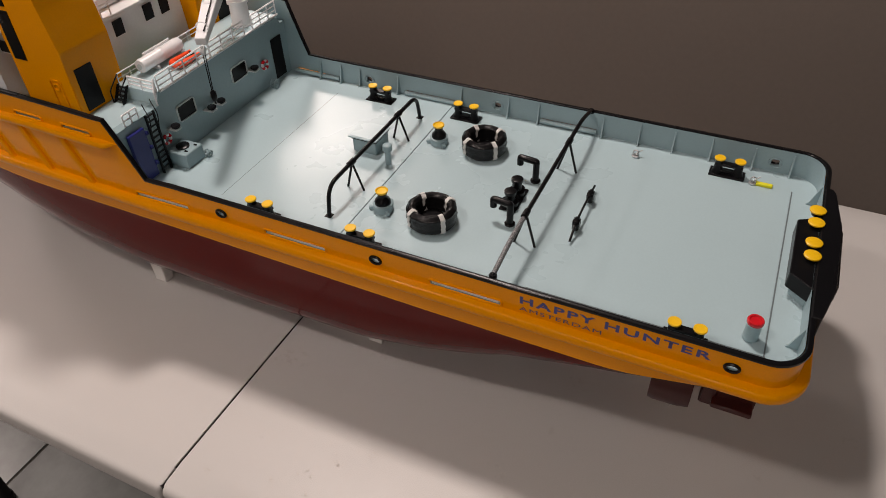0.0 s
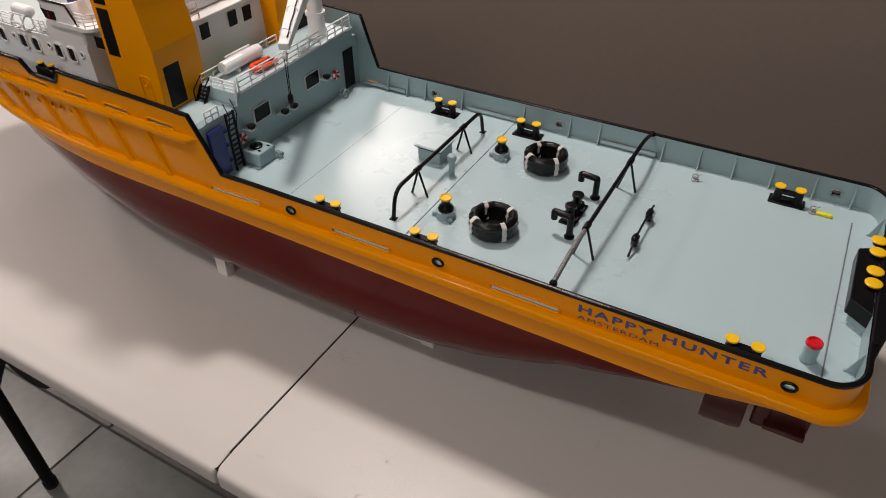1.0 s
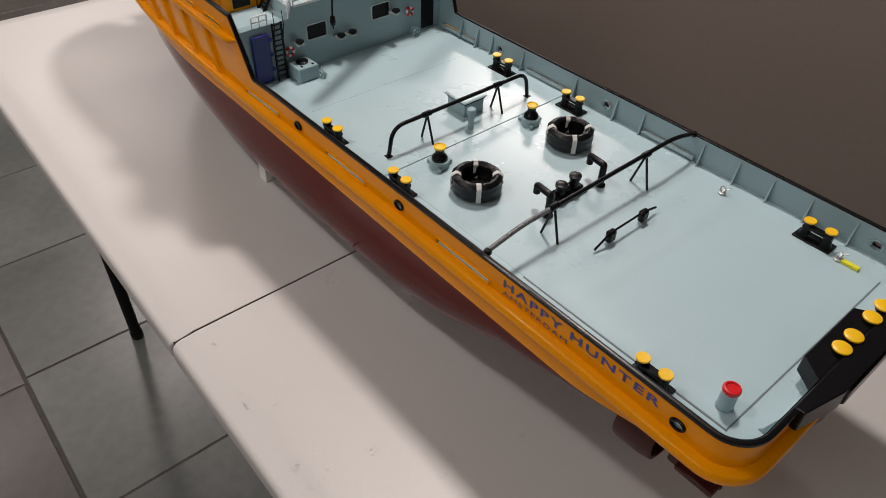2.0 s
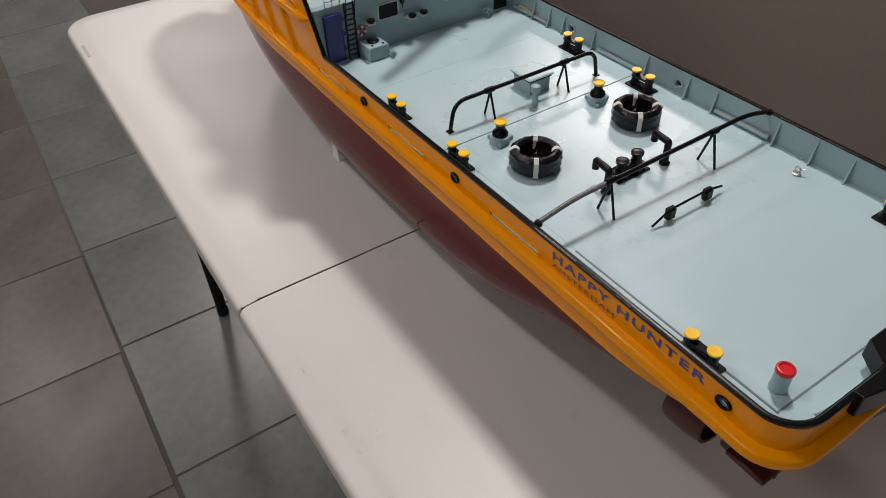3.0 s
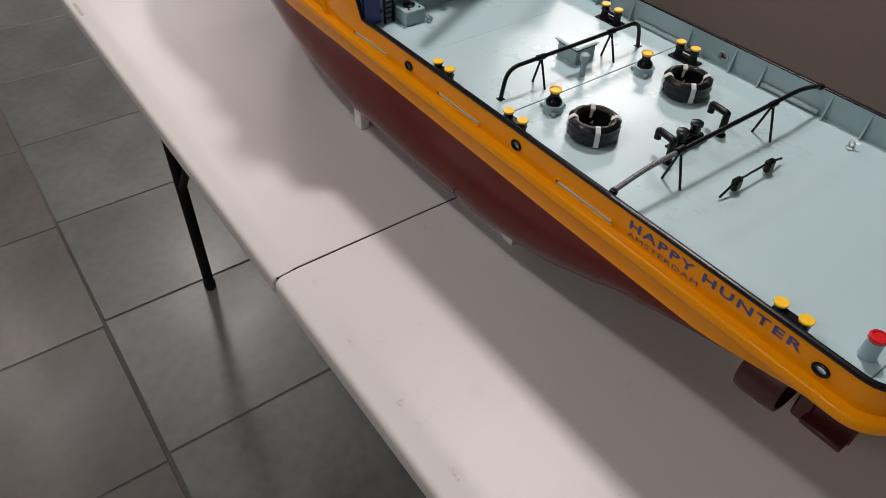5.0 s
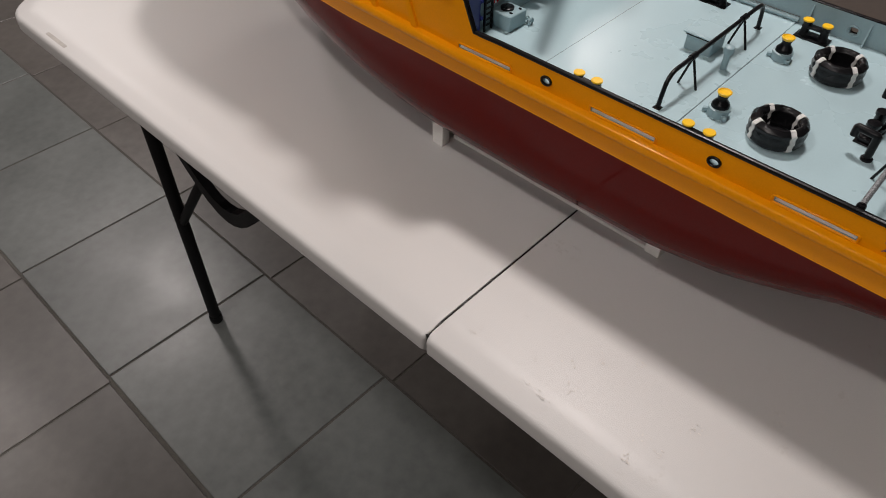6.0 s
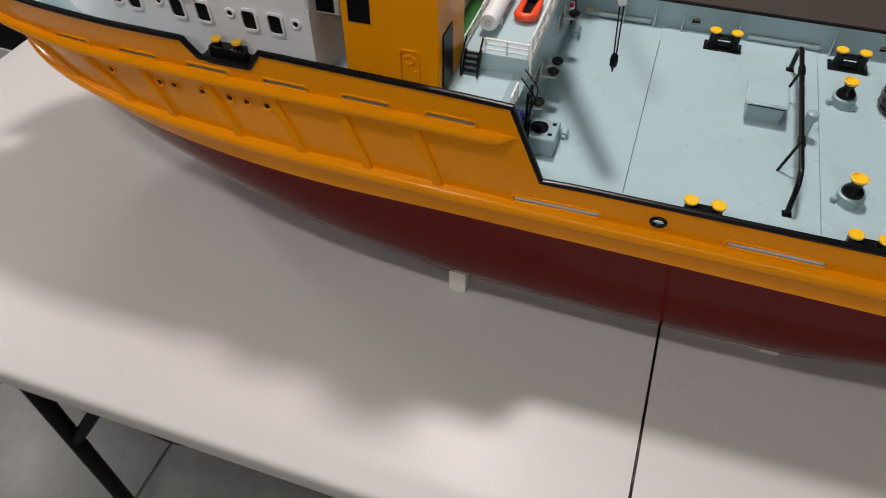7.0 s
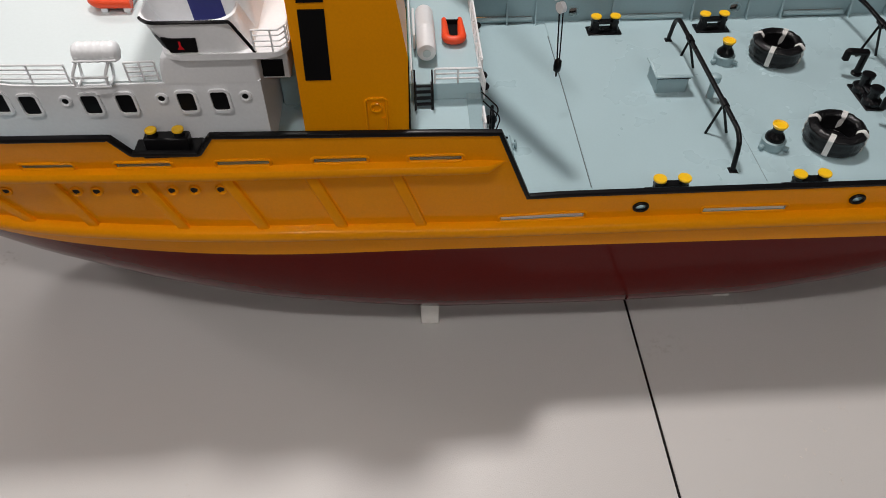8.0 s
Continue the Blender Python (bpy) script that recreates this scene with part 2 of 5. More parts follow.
def prism(bm, poly, axis, a, b):
    """poly: 2D points; axis x: (y, z), y: (x, z), z: (x, y)."""
    def put(p, h):
        return {"x": (h, p[0], p[1]), "y": (p[0], h, p[1]), "z": (p[0], p[1], h)}[axis]
    lo = [bm.verts.new(put(p, a)) for p in poly]
    hi = [bm.verts.new(put(p, b)) for p in poly]
    skin(bm, lo, hi)
    bm.faces.new(lo)
    bm.faces.new(hi)


def bend(pts, r=0.012, seg=5):
    """A polyline with rounded corners."""
    pts = [Vector(p) for p in pts]
    out = [pts[0]]
    for a, b, c in zip(pts, pts[1:], pts[2:]):
        d1, d2 = (a - b), (c - b)
        k = min(r, d1.length * 0.45, d2.length * 0.45)
        p, q = b + d1.normalized() * k, b + d2.normalized() * k
        for i in range(seg + 1):
            s = i / seg
            out.append(p * (1 - s) ** 2 + b * 2 * s * (1 - s) + q * s ** 2)
    return out + [pts[-1]]


def rounded_rect(x0, x1, y0, y1, radii, seg=6):
    """radii: at (x0,y0), (x1,y0), (x1,y1), (x0,y1)."""
    out = []
    for (cx, cy, sx, sy, a0), r in zip(((x0, y0, 1, 1, 180), (x1, y0, -1, 1, 270), (x1, y1, -1, -1, 0), (x0, y1, 1, -1, 90)), radii):
        for k in range(seg + 1):
            a = radians(a0 + 90 * k / seg)
            out.append((cx + sx * r + r * math.cos(a), cy + sy * r + r * math.sin(a)))
    return out


# ---------------------------------------------------------------- the room
bm = BM()
box(bm, -6.2, 3.6, -3.2, 4.4, -0.10, -0.0016)
floor = piece("floor", bm, GROUT, "dark cement grout bed under grey floor tiles", "floor", "structure")
# Unseen walls added to close the room; dark west one dims floor reflections.
for nm, b6, m_ in (("wall_west", (-6.3, -6.2, -3.2, 4.4, 0, 2.75), DARKW), ("wall_east", (3.6, 3.7, -3.2, 4.4, 0, 2.75), ROOMW),
                   ("wall_north", (-6.2, 3.6, 4.4, 4.5, 0, 2.75), ROOMW), ("wall_south", (-6.2, 3.6, -3.3, -3.2, 0, 2.75), ROOMW)):
    bm = BM()
    box(bm, *b6)
    piece(nm, bm, m_, "plain unseen wall added to close the room", "wall", "structure", smooth=0)
bm = BM()
box(bm, -6.3, 3.7, -3.3, 4.5, 2.75, 2.85)
piece("ceiling", bm, ROOMW, "plain grey painted ceiling", "ceiling", "structure", smooth=0)
bm = BM()
box(bm, -1.15, 3.55, 0.80, 0.90, 0.0, 1.20, 0.004)
piece("wall_partition", bm, WALLM, "taupe grey painted partition wall behind the table", "wall", "structure", smooth=0)

# ---------------------------------------------------------------- the folding table
TZ = 0.74
table = thing("folding_table", (0, 0, 0), "white moulded plastic folding table with black steel legs on grey tiles", "table")


def table_half(x0, x1, seam_left):
    r = (0.005, 0.07, 0.07, 0.005) if seam_left else (0.07, 0.005, 0.005, 0.07)
    bm = BM()
    loops = []
    for inset, dz in ((0.040, 0.0), (0.0245, -0.0001), (0.0225, -0.0007), (0.0080, -0.0021), (0.0040, -0.0034), (0.0014, -0.0058), (0.0, -0.0095), (0.0, -0.025), (0.003, -0.029), (0.02, -0.029)):
        s = 0.0006 if inset > 0.015 else 0.0
        ix0, ix1 = (x0 + s, x1 - inset) if seam_left else (x0 + inset, x1 - s)
        pts = rounded_rect(ix0, ix1, -0.3765 + inset, 0.38 - inset, [max(0.003, q - inset) if q > 0.02 else q for q in r], 8)
        loops.append([bm.verts.new((x, y, TZ + dz)) for x, y in pts])
    for a, b in zip(loops, loops[1:]):
        skin(bm, a, b)
    bm.faces.new(loops[0])
    bm.faces.new(loops[-1])
    return bm


part("tabletop_half", table_half(-0.994, -0.0009, False), TABLE, table, "white pebbled plastic tabletop with rounded corners", smooth=30)
part("tabletop_half", table_half(0.0009, 1.003, True), TABLE_SCUFFED, table, "white pebbled plastic tabletop with faint scuffs", smooth=30)
# scuffs and dirt left on the plastic
rng = random.Random(8)
for cx, cy, n in ((0.034, -0.339, 7), (0.129, -0.353, 16), (0.100, -0.319, 4), (0.124, -0.300, 7), (0.147, -0.276, 9), (0.172, -0.254, 7), (0.145, -0.324, 8), (0.219, -0.321, 4),
                  (0.221, -0.350, 14), (0.239, -0.323, 6), (0.251, -0.280, 12), (0.312, -0.350, 18), (0.108, -0.350, 6), (0.40, -0.24, 9), (0.47, -0.33, 10), (0.30, -0.22, 5), (-0.42, -0.31, 4)):
    bm = BM()
    for k in range(n):
        x, y = cx + rng.gauss(0, 0.0038), max(-0.3515, cy + rng.gauss(0, 0.0032))
        a, L, w = rng.uniform(0, 3.14), rng.uniform(0.0005, 0.0022), rng.uniform(0.0003, 0.0010)
        d, q = Vector((math.cos(a), math.sin(a), 0)) * L, Vector((-math.sin(a), math.cos(a), 0)) * w
        c = Vector((x, y, TZ + 0.0002 + 0.00004 * k))
        bm.faces.new([bm.verts.new(c + v) for v in (-d, -d * 0.3 - q, d * 0.5 - q * 0.8, d, d * 0.4 + q, -d * 0.5 + q * 0.6)])
    part("scuff_mark", bm, SCUFF, table, "faint grey-brown scuff on the plastic", smooth=0)
bm = BM()
prism(bm, rounded_rect(-0.846, -0.784, -0.3668, -0.3605, [0.0025] * 4, 4), "z", TZ - 0.0032, TZ - 0.00145)
for v in bm.verts:
    v.co.z += (v.co.y + 0.3637) * 0.0966
part("rubbed_patch", bm, RUBBED, table, "grey-beige rubbed patch on the rim", smooth=0)
# Black strip added under the gap so the seam reads as shaded.
bm = BM()
box(bm, -0.004, 0.004, -0.350, 0.350, TZ - 0.030, TZ - 0.0012)
box(bm, -0.004, 0.004, -0.3715, -0.3505, TZ - 0.028, TZ - 0.0034)
box(bm, -0.004, 0.004, 0.3505, 0.372, TZ - 0.030, TZ - 0.0160)
part("hinge_strip", bm, RUBBER, table, "black strip added to darken the seam gap", smooth=0)
for sx in (-1, 1):
    for sy in (-1, 1):
        bm = BM()
        tube(bm, bend([(sx * 0.780, sy * 0.285, 0.004), (sx * 0.780, sy * 0.285, 0.66), (sx * 0.780, sy * 0.25, 0.69)], 0.03), 0.0128, 12)
        leg = part("leg", bm, LEGM, table)
        bm = BM()
        lathe(bm, (sx * 0.780, sy * 0.285, 0.0), [(0.0135, 0.0), (0.0146, 0.003), (0.0146, 0.020), (0.0130, 0.022)], 14)
        part("foot_cap", bm, RUBBER, leg)
        bm = BM()
        tube(bm, [(sx * 0.777, sy * 0.285, 0.318), (sx * 0.66, sy * 0.268, 0.490), (sx * 0.525, sy * 0.245, 0.690)], 0.0095, 10)
        part("brace", bm, LEGM, table)
        bm = BM()
        prism(bm, [(sx * 0.817, 0.704), (sx * 0.712, 0.704), (sx * 0.764, 0.600), (sx * 0.784, 0.585)], "y", sy * 0.285 - 0.006, sy * 0.285 + 0.006)
        part("gusset", bm, LEGM, table)
    bm = BM()
    tube(bm, [(sx * 0.780, -0.285, 0.54), (sx * 0.780, 0.285, 0.54)], 0.010, 10)
    part("crossbar", bm, LEGM, table)
    bm = BM()
    tube(bm, [(sx * 0.780, -0.25, 0.687), (sx * 0.780, 0.25, 0.687)], 0.012, 10)
    part("crossbar", bm, LEGM, table)
    bm = BM()
    arc = [(sx * (0.69 - 0.29 * k / 12), -0.292, 0.60 - 0.115 * math.sin(math.pi * k / 12)) for k in range(13)]
    for a, b in zip(arc, arc[1:]):
        prism(bm, [(a[0], a[2]), (b[0], b[2]), (b[0], b[2] + 0.03), (a[0], a[2] + 0.03)], "y", -0.300, -0.284)
    bmesh.ops.remove_doubles(bm, verts=bm.verts, dist=1e-5)
    part("bracket", bm, LEGM, table)

# ---------------------------------------------------------------- the hull form
CY, WL, DZ, UZ, RZ = -0.017, 0.880, 0.916, 0.985, 1.000
boat = thing("model_ship", (0, CY, TZ + 0.015), "orange and red radio-controlled model supply ship on white blocks", "model ship")


def B2(x):
    if x < -0.5:
        return 0.163 * max(0.0, 1 - ((-0.5 - x) / 0.28) ** 2.6) ** (1 / 2.6)
    b = 0.163 if x < -0.16 else (0.157 if x > -0.10 else 0.163 - 0.006 * (x + 0.16) / 0.06)
    if x > 0.49:
        b = 0.127 + math.sqrt(max(0.0, 0.03 ** 2 - (x - 0.49) ** 2))
    return b


def B1(x):
    if x < -0.285:
        return 0.156 * math.sqrt(max(0.0, 1 - ((-0.285 - x) / 0.425) ** 2))
    return min(0.156, B2(x))


def low_x(xs):
    return -0.45 + (xs + 0.45) * (0.26 / 0.33) if xs < -0.45 else xs


def hull(xs, z, side, out=0.0):
    f = min(1.0, max(0.0, (z - WL) / (1.02 - WL)))

    def at(s):
        x1 = low_x(s)
        # below the strake the plating tucks in towards the stern
        g = min(1.0, max(0.0, (s - 0.36) / 0.13))
        k = g * g * (3 - 2 * g) * min(1.0, max(0.0, (0.903 - z) / (0.903 - WL)))
        return Vector((x1 + (s - x1) * f - k * 0.022 * max(0.0, (s - 0.44) / 0.08), B1(x1) + (B2(s) - B1(x1)) * f - 0.013 * k))
    p = at(xs)
    if out:
        e = 0.0008
        a, b = at(max(-0.7799, xs - e)), at(min(0.52, xs + e))
        t = (b - a).normalized()
        n = Vector((-t.y, t.x))
        p = p + n * out
    return Vector((p.x, CY + side * p.y, z))


def wl(x):
    g = min(1.0, max(0.0, (x - 0.38) / 0.12))
    return 0.879 + 0.005 * min(1.0, max(0.0, (0.2 - x) / 0.4)) + 0.007 * g * g * (3 - 2 * g)


def ztop(x):
    knots = ((-0.78, 1.036), (-0.5, 1.0205), (-0.431, 1.0192), (-0.4205, 1.0034), (-0.374, 1.0024), (-0.362, 1.0186), (-0.2, 1.0148), (-0.157, 1.0130), (-0.130, 0.944), (0.6, 0.944))
    for (a, za), (b, zb) in zip(knots, knots[1:]):
        if x <= b:
            return za + (zb - za) * (x - a) / (b - a)
    return 0.944


def keel(x):
    knots = ((-0.712, 0.880), (-0.69, 0.835), (-0.65, 0.792), (-0.60, 0.768), (-0.52, 0.757), (-0.40, 0.7540), (0.10, 0.7495), (0.18, 0.760), (0.25, 0.778), (0.32, 0.806), (0.38, 0.850), (0.415, 0.8795))
    for (a, za), (b, zb) in zip(knots, knots[1:]):
        if x <= b:
            return za + (zb - za) * (x - a) / (b - a)
    return 0.8788


SLOTS = ((-0.151, -0.082), (0.018, 0.088), (0.203, 0.272))
RINGS = (-0.036, 0.146, 0.469)
USLOTS = ((-0.577, -0.542), (-0.5055, -0.468), (-0.4355, -0.397), (-0.363, -0.326), (-0.293, -0.255), (-0.223, -0.185))
XS = set(np.round(np.arange(-0.45, 0.49, 0.015), 4)) | {-0.130, -0.157, -0.150, -0.1535, -0.362, -0.374, -0.4205, -0.431, -0.1435}
for a, b in SLOTS + USLOTS:
    XS |= {a, b}
for a in RINGS:
    XS |= {a - 0.0042, a + 0.0042}
XS |= {-0.7798, -0.779, -0.776, -0.77, -0.76, -0.745, -0.73, -0.71, -0.69, -0.67, -0.65, -0.63, -0.61, -0.59, -0.57, -0.55, -0.53, -0.515, -0.50, -0.485, -0.47}
XS |= {round(0.49 + 0.03 * math.sin(radians(a)), 5) for a in range(0, 91, 10)}
XS = sorted(x for x in XS)


def stations(lo=-1.0, hi=1.0):
    near = [(x, -1) for x in XS if lo <= x <= hi]
    far = [(x, 1) for x in reversed(XS) if lo <= x <= hi]
    return near + far


def shell(zrow, nrow, hole, lo, thick=0.004, join=True):
    """Outer and inner skins of the bulwark with real openings. zrow(k, x) gives the height of row k."""
    st = stations(lo)
    bo, bi = BM(), BM()
    O = [[bo.verts.new(hull(x, zrow(k, x), s)) for x, s in st] for k in range(nrow)]
    I = [[bi.verts.new(hull(x, zrow(k, x), s, -thick)) for x, s in st] for k in range(nrow)]
    n = len(st)
    for k in range(nrow - 1):
        for i in range(n - 1):
            (xa, sa), (xb, sb) = st[i], st[i + 1]
            cut = sa == sb and hole(min(xa, xb), max(xa, xb), k)
            if (not join) and sa != sb:
                continue
            if not cut:
                bo.faces.new((O[k][i], O[k][i + 1], O[k + 1][i + 1], O[k + 1][i]))
                bi.faces.new((I[k][i], I[k + 1][i], I[k + 1][i + 1], I[k][i + 1]))
            else:
                q = [(k, i), (k, i + 1), (k + 1, i + 1), (k + 1, i)]
                for (ka, ia), (kb, ib) in zip(q, q[1:] + q[:1]):
                    other = {(k, k): (k - 1, i), (k + 1, k + 1): (k + 1, i)}.get((ka, kb))
                    if other is None:
                        j = i + 1 if ia == ib == i + 1 else i - 1
                        other = (k, j)
                    ok, oi = other
                    (xc, sc), (xd, sd) = st[oi], st[oi + 1]
                    if 0 <= ok < nrow - 1 and hole(min(xc, xd), max(xc, xd), ok):
                        continue
                    w = [bi.verts.new(hull(st[c][0], zrow(d, st[c][0]), st[c][1], -0.0002)) for d, c in ((kb, ib), (ka, ia))]
                    bi.faces.new((I[ka][ia], I[kb][ib], w[0], w[1]))
    return bo, bi


ZR = (WL, 0.892, 0.905, 0.9175, 0.9228, 0.9235, 0.9310, 0.938, 0.944)


def hole_low(xa, xb, k):
    if k == 3:
        return any(xa >= a - 1e-6 and xb <= b + 1e-6 for a, b in SLOTS)
    if k == 5:
        return any(xa >= a - 0.0043 and xb <= a + 0.0043 for a in RINGS)
    return False


def slot_z(x):
    return 0.9918 - 0.018 * max(0.0, x + 0.270)


def upper_row(k, x):
    top = max(0.9444, ztop(x))
    f = min(1.0, (top - 0.944) / 0.068) if x > -0.157 else 1.0
    z = (0.944, 0.966, slot_z(x) - 0.0022, slot_z(x) + 0.0022, 0, 0)[k]
    if k == 4:
        return (0.944 + f * (slot_z(x) + 0.0019 - 0.944)) * 0.5 + top * 0.5
    return top if k == 5 else 0.944 + f * (z - 0.944)


def hole_up(xa, xb, k):
    return k == 2 and any(xa >= a - 1e-6 and xb <= b + 1e-6 for a, b in USLOTS)


bo, bi = shell(lambda k, x: ZR[k] if k else wl(x), len(ZR), hole_low, -1.0)
topsides = part("topside_plating", bo, ORANGE, boat, "glossy orange topsides", smooth=35)
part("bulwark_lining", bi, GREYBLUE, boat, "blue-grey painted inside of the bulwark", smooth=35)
XS_ALL = XS
XS = [x for x in XS_ALL if x <= -0.1299]
bo, bi = shell(upper_row, 6, hole_up, -1.0, join=False)
part("forecastle_side", bo, ORANGE, boat, "glossy orange raised bow plating", smooth=35)
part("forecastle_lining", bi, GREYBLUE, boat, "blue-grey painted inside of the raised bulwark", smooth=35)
XS = XS_ALL

# red bottom
bm = BM()
rows = []
US = (0.0, 0.0, 0.012, 0.035, 0.08, 0.15, 0.25, 0.38, 0.52, 0.68, 0.84, 1.0)
# fullness of the sections along the length
FULL_X = (-0.68, -0.60, -0.50, -0.40, -0.30, -0.20, -0.05, 0.12, 0.20, 0.28, 0.38)
FULL_N = (1.36, 1.34, 1.65, 2.25, 3.02, 3.90, 4.06, 3.53, 2.97, 2.20, 2.06)
xs_low = [x for x in XS if x <= 0.42] + [0.42]
for x in xs_low:
    x1 = low_x(x)
    kz = min(keel(x1), wl(x1) - 0.0004)
    n = float(np.interp(x1, FULL_X, FULL_N))
    top = hull(x, wl(x1), 1)
    row = []
    for i, u in enumerate(US):
        b = B1(x1) * (1 - (1 - u) ** n) ** (1 / n)
        if i == 0:
            b = 0.0
        elif i == 1:
            b = min(0.006, B1(x1) * 0.1)
        elif B1(x1) > 1e-4:
            b *= 1 + ((top.y - CY) / B1(x1) - 1) * u
        row.append((x1 + (top.x - x1) * u, b, kz + u * (wl(x1) - kz)))
    rows.append(row)
for side in (-1, 1):
    vs = [[bm.verts.new((x, CY + side * b, z)) for x, b, z in row] for row in rows]
    for a, b in zip(vs, vs[1:]):
        skin(bm, a, b, closed=False)
bmesh.ops.remove_doubles(bm, verts=bm.verts, dist=2e-5)
part("hull_bottom", bm, REDHULL, boat, "dark oxide-red glossy underwater hull", smooth=50)
bm = BM()
near = [hull(x, wl(x) + 0.0003, -1) for x in XS if x >= 0.34]
far = [hull(x, wl(x) + 0.0003, 1) for x in XS if x >= 0.34]
for (a, b), (c, d) in zip(zip(near, near[1:]), zip(far, far[1:])):
    bm.faces.new([bm.verts.new(p) for p in (a, b, d, c)])
bmesh.ops.remove_doubles(bm, verts=bm.verts, dist=1e-6)
part("counter_plate", bm, ORANGE, boat)


def sweep(path, profile, taper=None):
    """profile: (out, up) pairs, swept along (point, outward) pairs; taper: (x, length) of a fading end."""
    bm = BM()
    rings = []
    for i, (p, n) in enumerate(path):
        a, b = path[max(0, i - 1)][0], path[min(len(path) - 1, i + 1)][0]
        t = (b - a).normalized()
        n = (n - t * n.dot(t)).normalized()
        u = n.cross(t).normalized()
        if u.z < 0:
            u = -u
        k = 1.0 if taper is None else min(1.0, max(0.12, (taper[0] - p.x) / taper[1]))
        rings.append([bm.verts.new(p + n * (o * k - 0.0008 * (1 - k)) + u * (h * k + 0.003 * (1 - k))) for o, h in profile])
    for a, b in zip(rings, rings[1:]):
        skin(bm, a, b)
    bm.faces.new(rings[0])
    bm.faces.new(rings[-1])
    return bm


def along(zf, lo=-1.0, hi=1.0, sides=(-1, 1), out=0.0):
    pts = []
    st = stations(lo, hi)
    for x, s in st:
        if s not in sides:
            continue
        z = zf(x)
        p = hull(x, z, s, out)
        q = hull(x, z, s, out + 0.002)
        n = q - p
        n.z = 0
        pts.append((p, n.normalized() if n.length > 1e-9 else Vector((0, s, 0))))
    return pts


RAIL = [(0.0012, -0.0024), (0.0017, -0.001), (0.0015, 0.0008), (0.0006, 0.0014), (-0.0024, 0.0014), (-0.0031, 0.0006), (-0.0031, -0.0016), (-0.0024, -0.0022)]
part("gunwale_rail", sweep(along(ztop), RAIL), BLACK, boat, "glossy black rubber gunwale rail")
half = [(-0.001, -0.0064), (0.0056, -0.0063), (0.0082, -0.0046), (0.0092, -0.0014), (0.0092, 0.0018), (0.0084, 0.0042), (0.0068, 0.0056), (-0.001, 0.0066)]


def z_low_strake(x):
    return float(np.interp(x, (-0.78, -0.62, -0.54, -0.36, -0.30, -0.20, -0.08), (0.927, 0.9170, 0.9142, 0.9148, 0.9150, 0.9122, 0.9092)))


part("rubbing_strake", sweep(along(z_low_strake), half), ORANGE, boat, "rounded orange rubbing strake")
def z_up_strake(x):
    return 0.9838 + 0.010 * max(0.0, (-0.56 - x) / 0.22) - 0.020 * max(0.0, x + 0.255)


half2 = [(-0.001, -0.0050), (0.0056, -0.0050), (0.0074, -0.0034), (0.0080, -0.0006), (0.0078, 0.0018), (0.0064, 0.0036), (-0.001, 0.0050)]
for s in (-1, 1):
    part("upper_strake", sweep(along(z_up_strake, -1.0, -0.150, (s,)), half2, (-0.150, 0.016)), ORANGE, boat, "rounded orange upper strake")
# slanting fender ribs between the strakes
for s in (-1, 1):
    for x0, x1 in ((-0.643, -0.630), (-0.565, -0.545), (-0.4950, -0.4840), (-0.4245, -0.4050), (-0.3610, -0.3410), (-0.2982, -0.2783), (-0.2353, -0.2148)):
        bm = BM()
        pth = []
        for k in range(7):
            f = k / 6
            x, z = x0 + (x1 - x0) * f, 0.979 + (z_low_strake(x1) + 0.003 - 0.979) * f
            p = hull(x, z, s)
            n = hull(x, z, s, 0.002) - p
            pth.append((p, n.normalized()))
        rings = []
        for p, n in pth:
            t = (pth[-1][0] - pth[0][0]).normalized()
            u = n.cross(t).normalized()
            rings.append([bm.verts.new(p + n * o + u * h) for o, h in ((-0.001, -0.0044), (0.0030, -0.0042), (0.0036, -0.0036), (0.0036, 0.0030), (0.0028, 0.0040), (-0.001, 0.0044))])
        for a, b in zip(rings, rings[1:]):
            skin(bm, a, b)
        bm.faces.new(rings[0]), bm.faces.new(rings[-1])
        part("fender_rib", bm, ORANGE, boat)
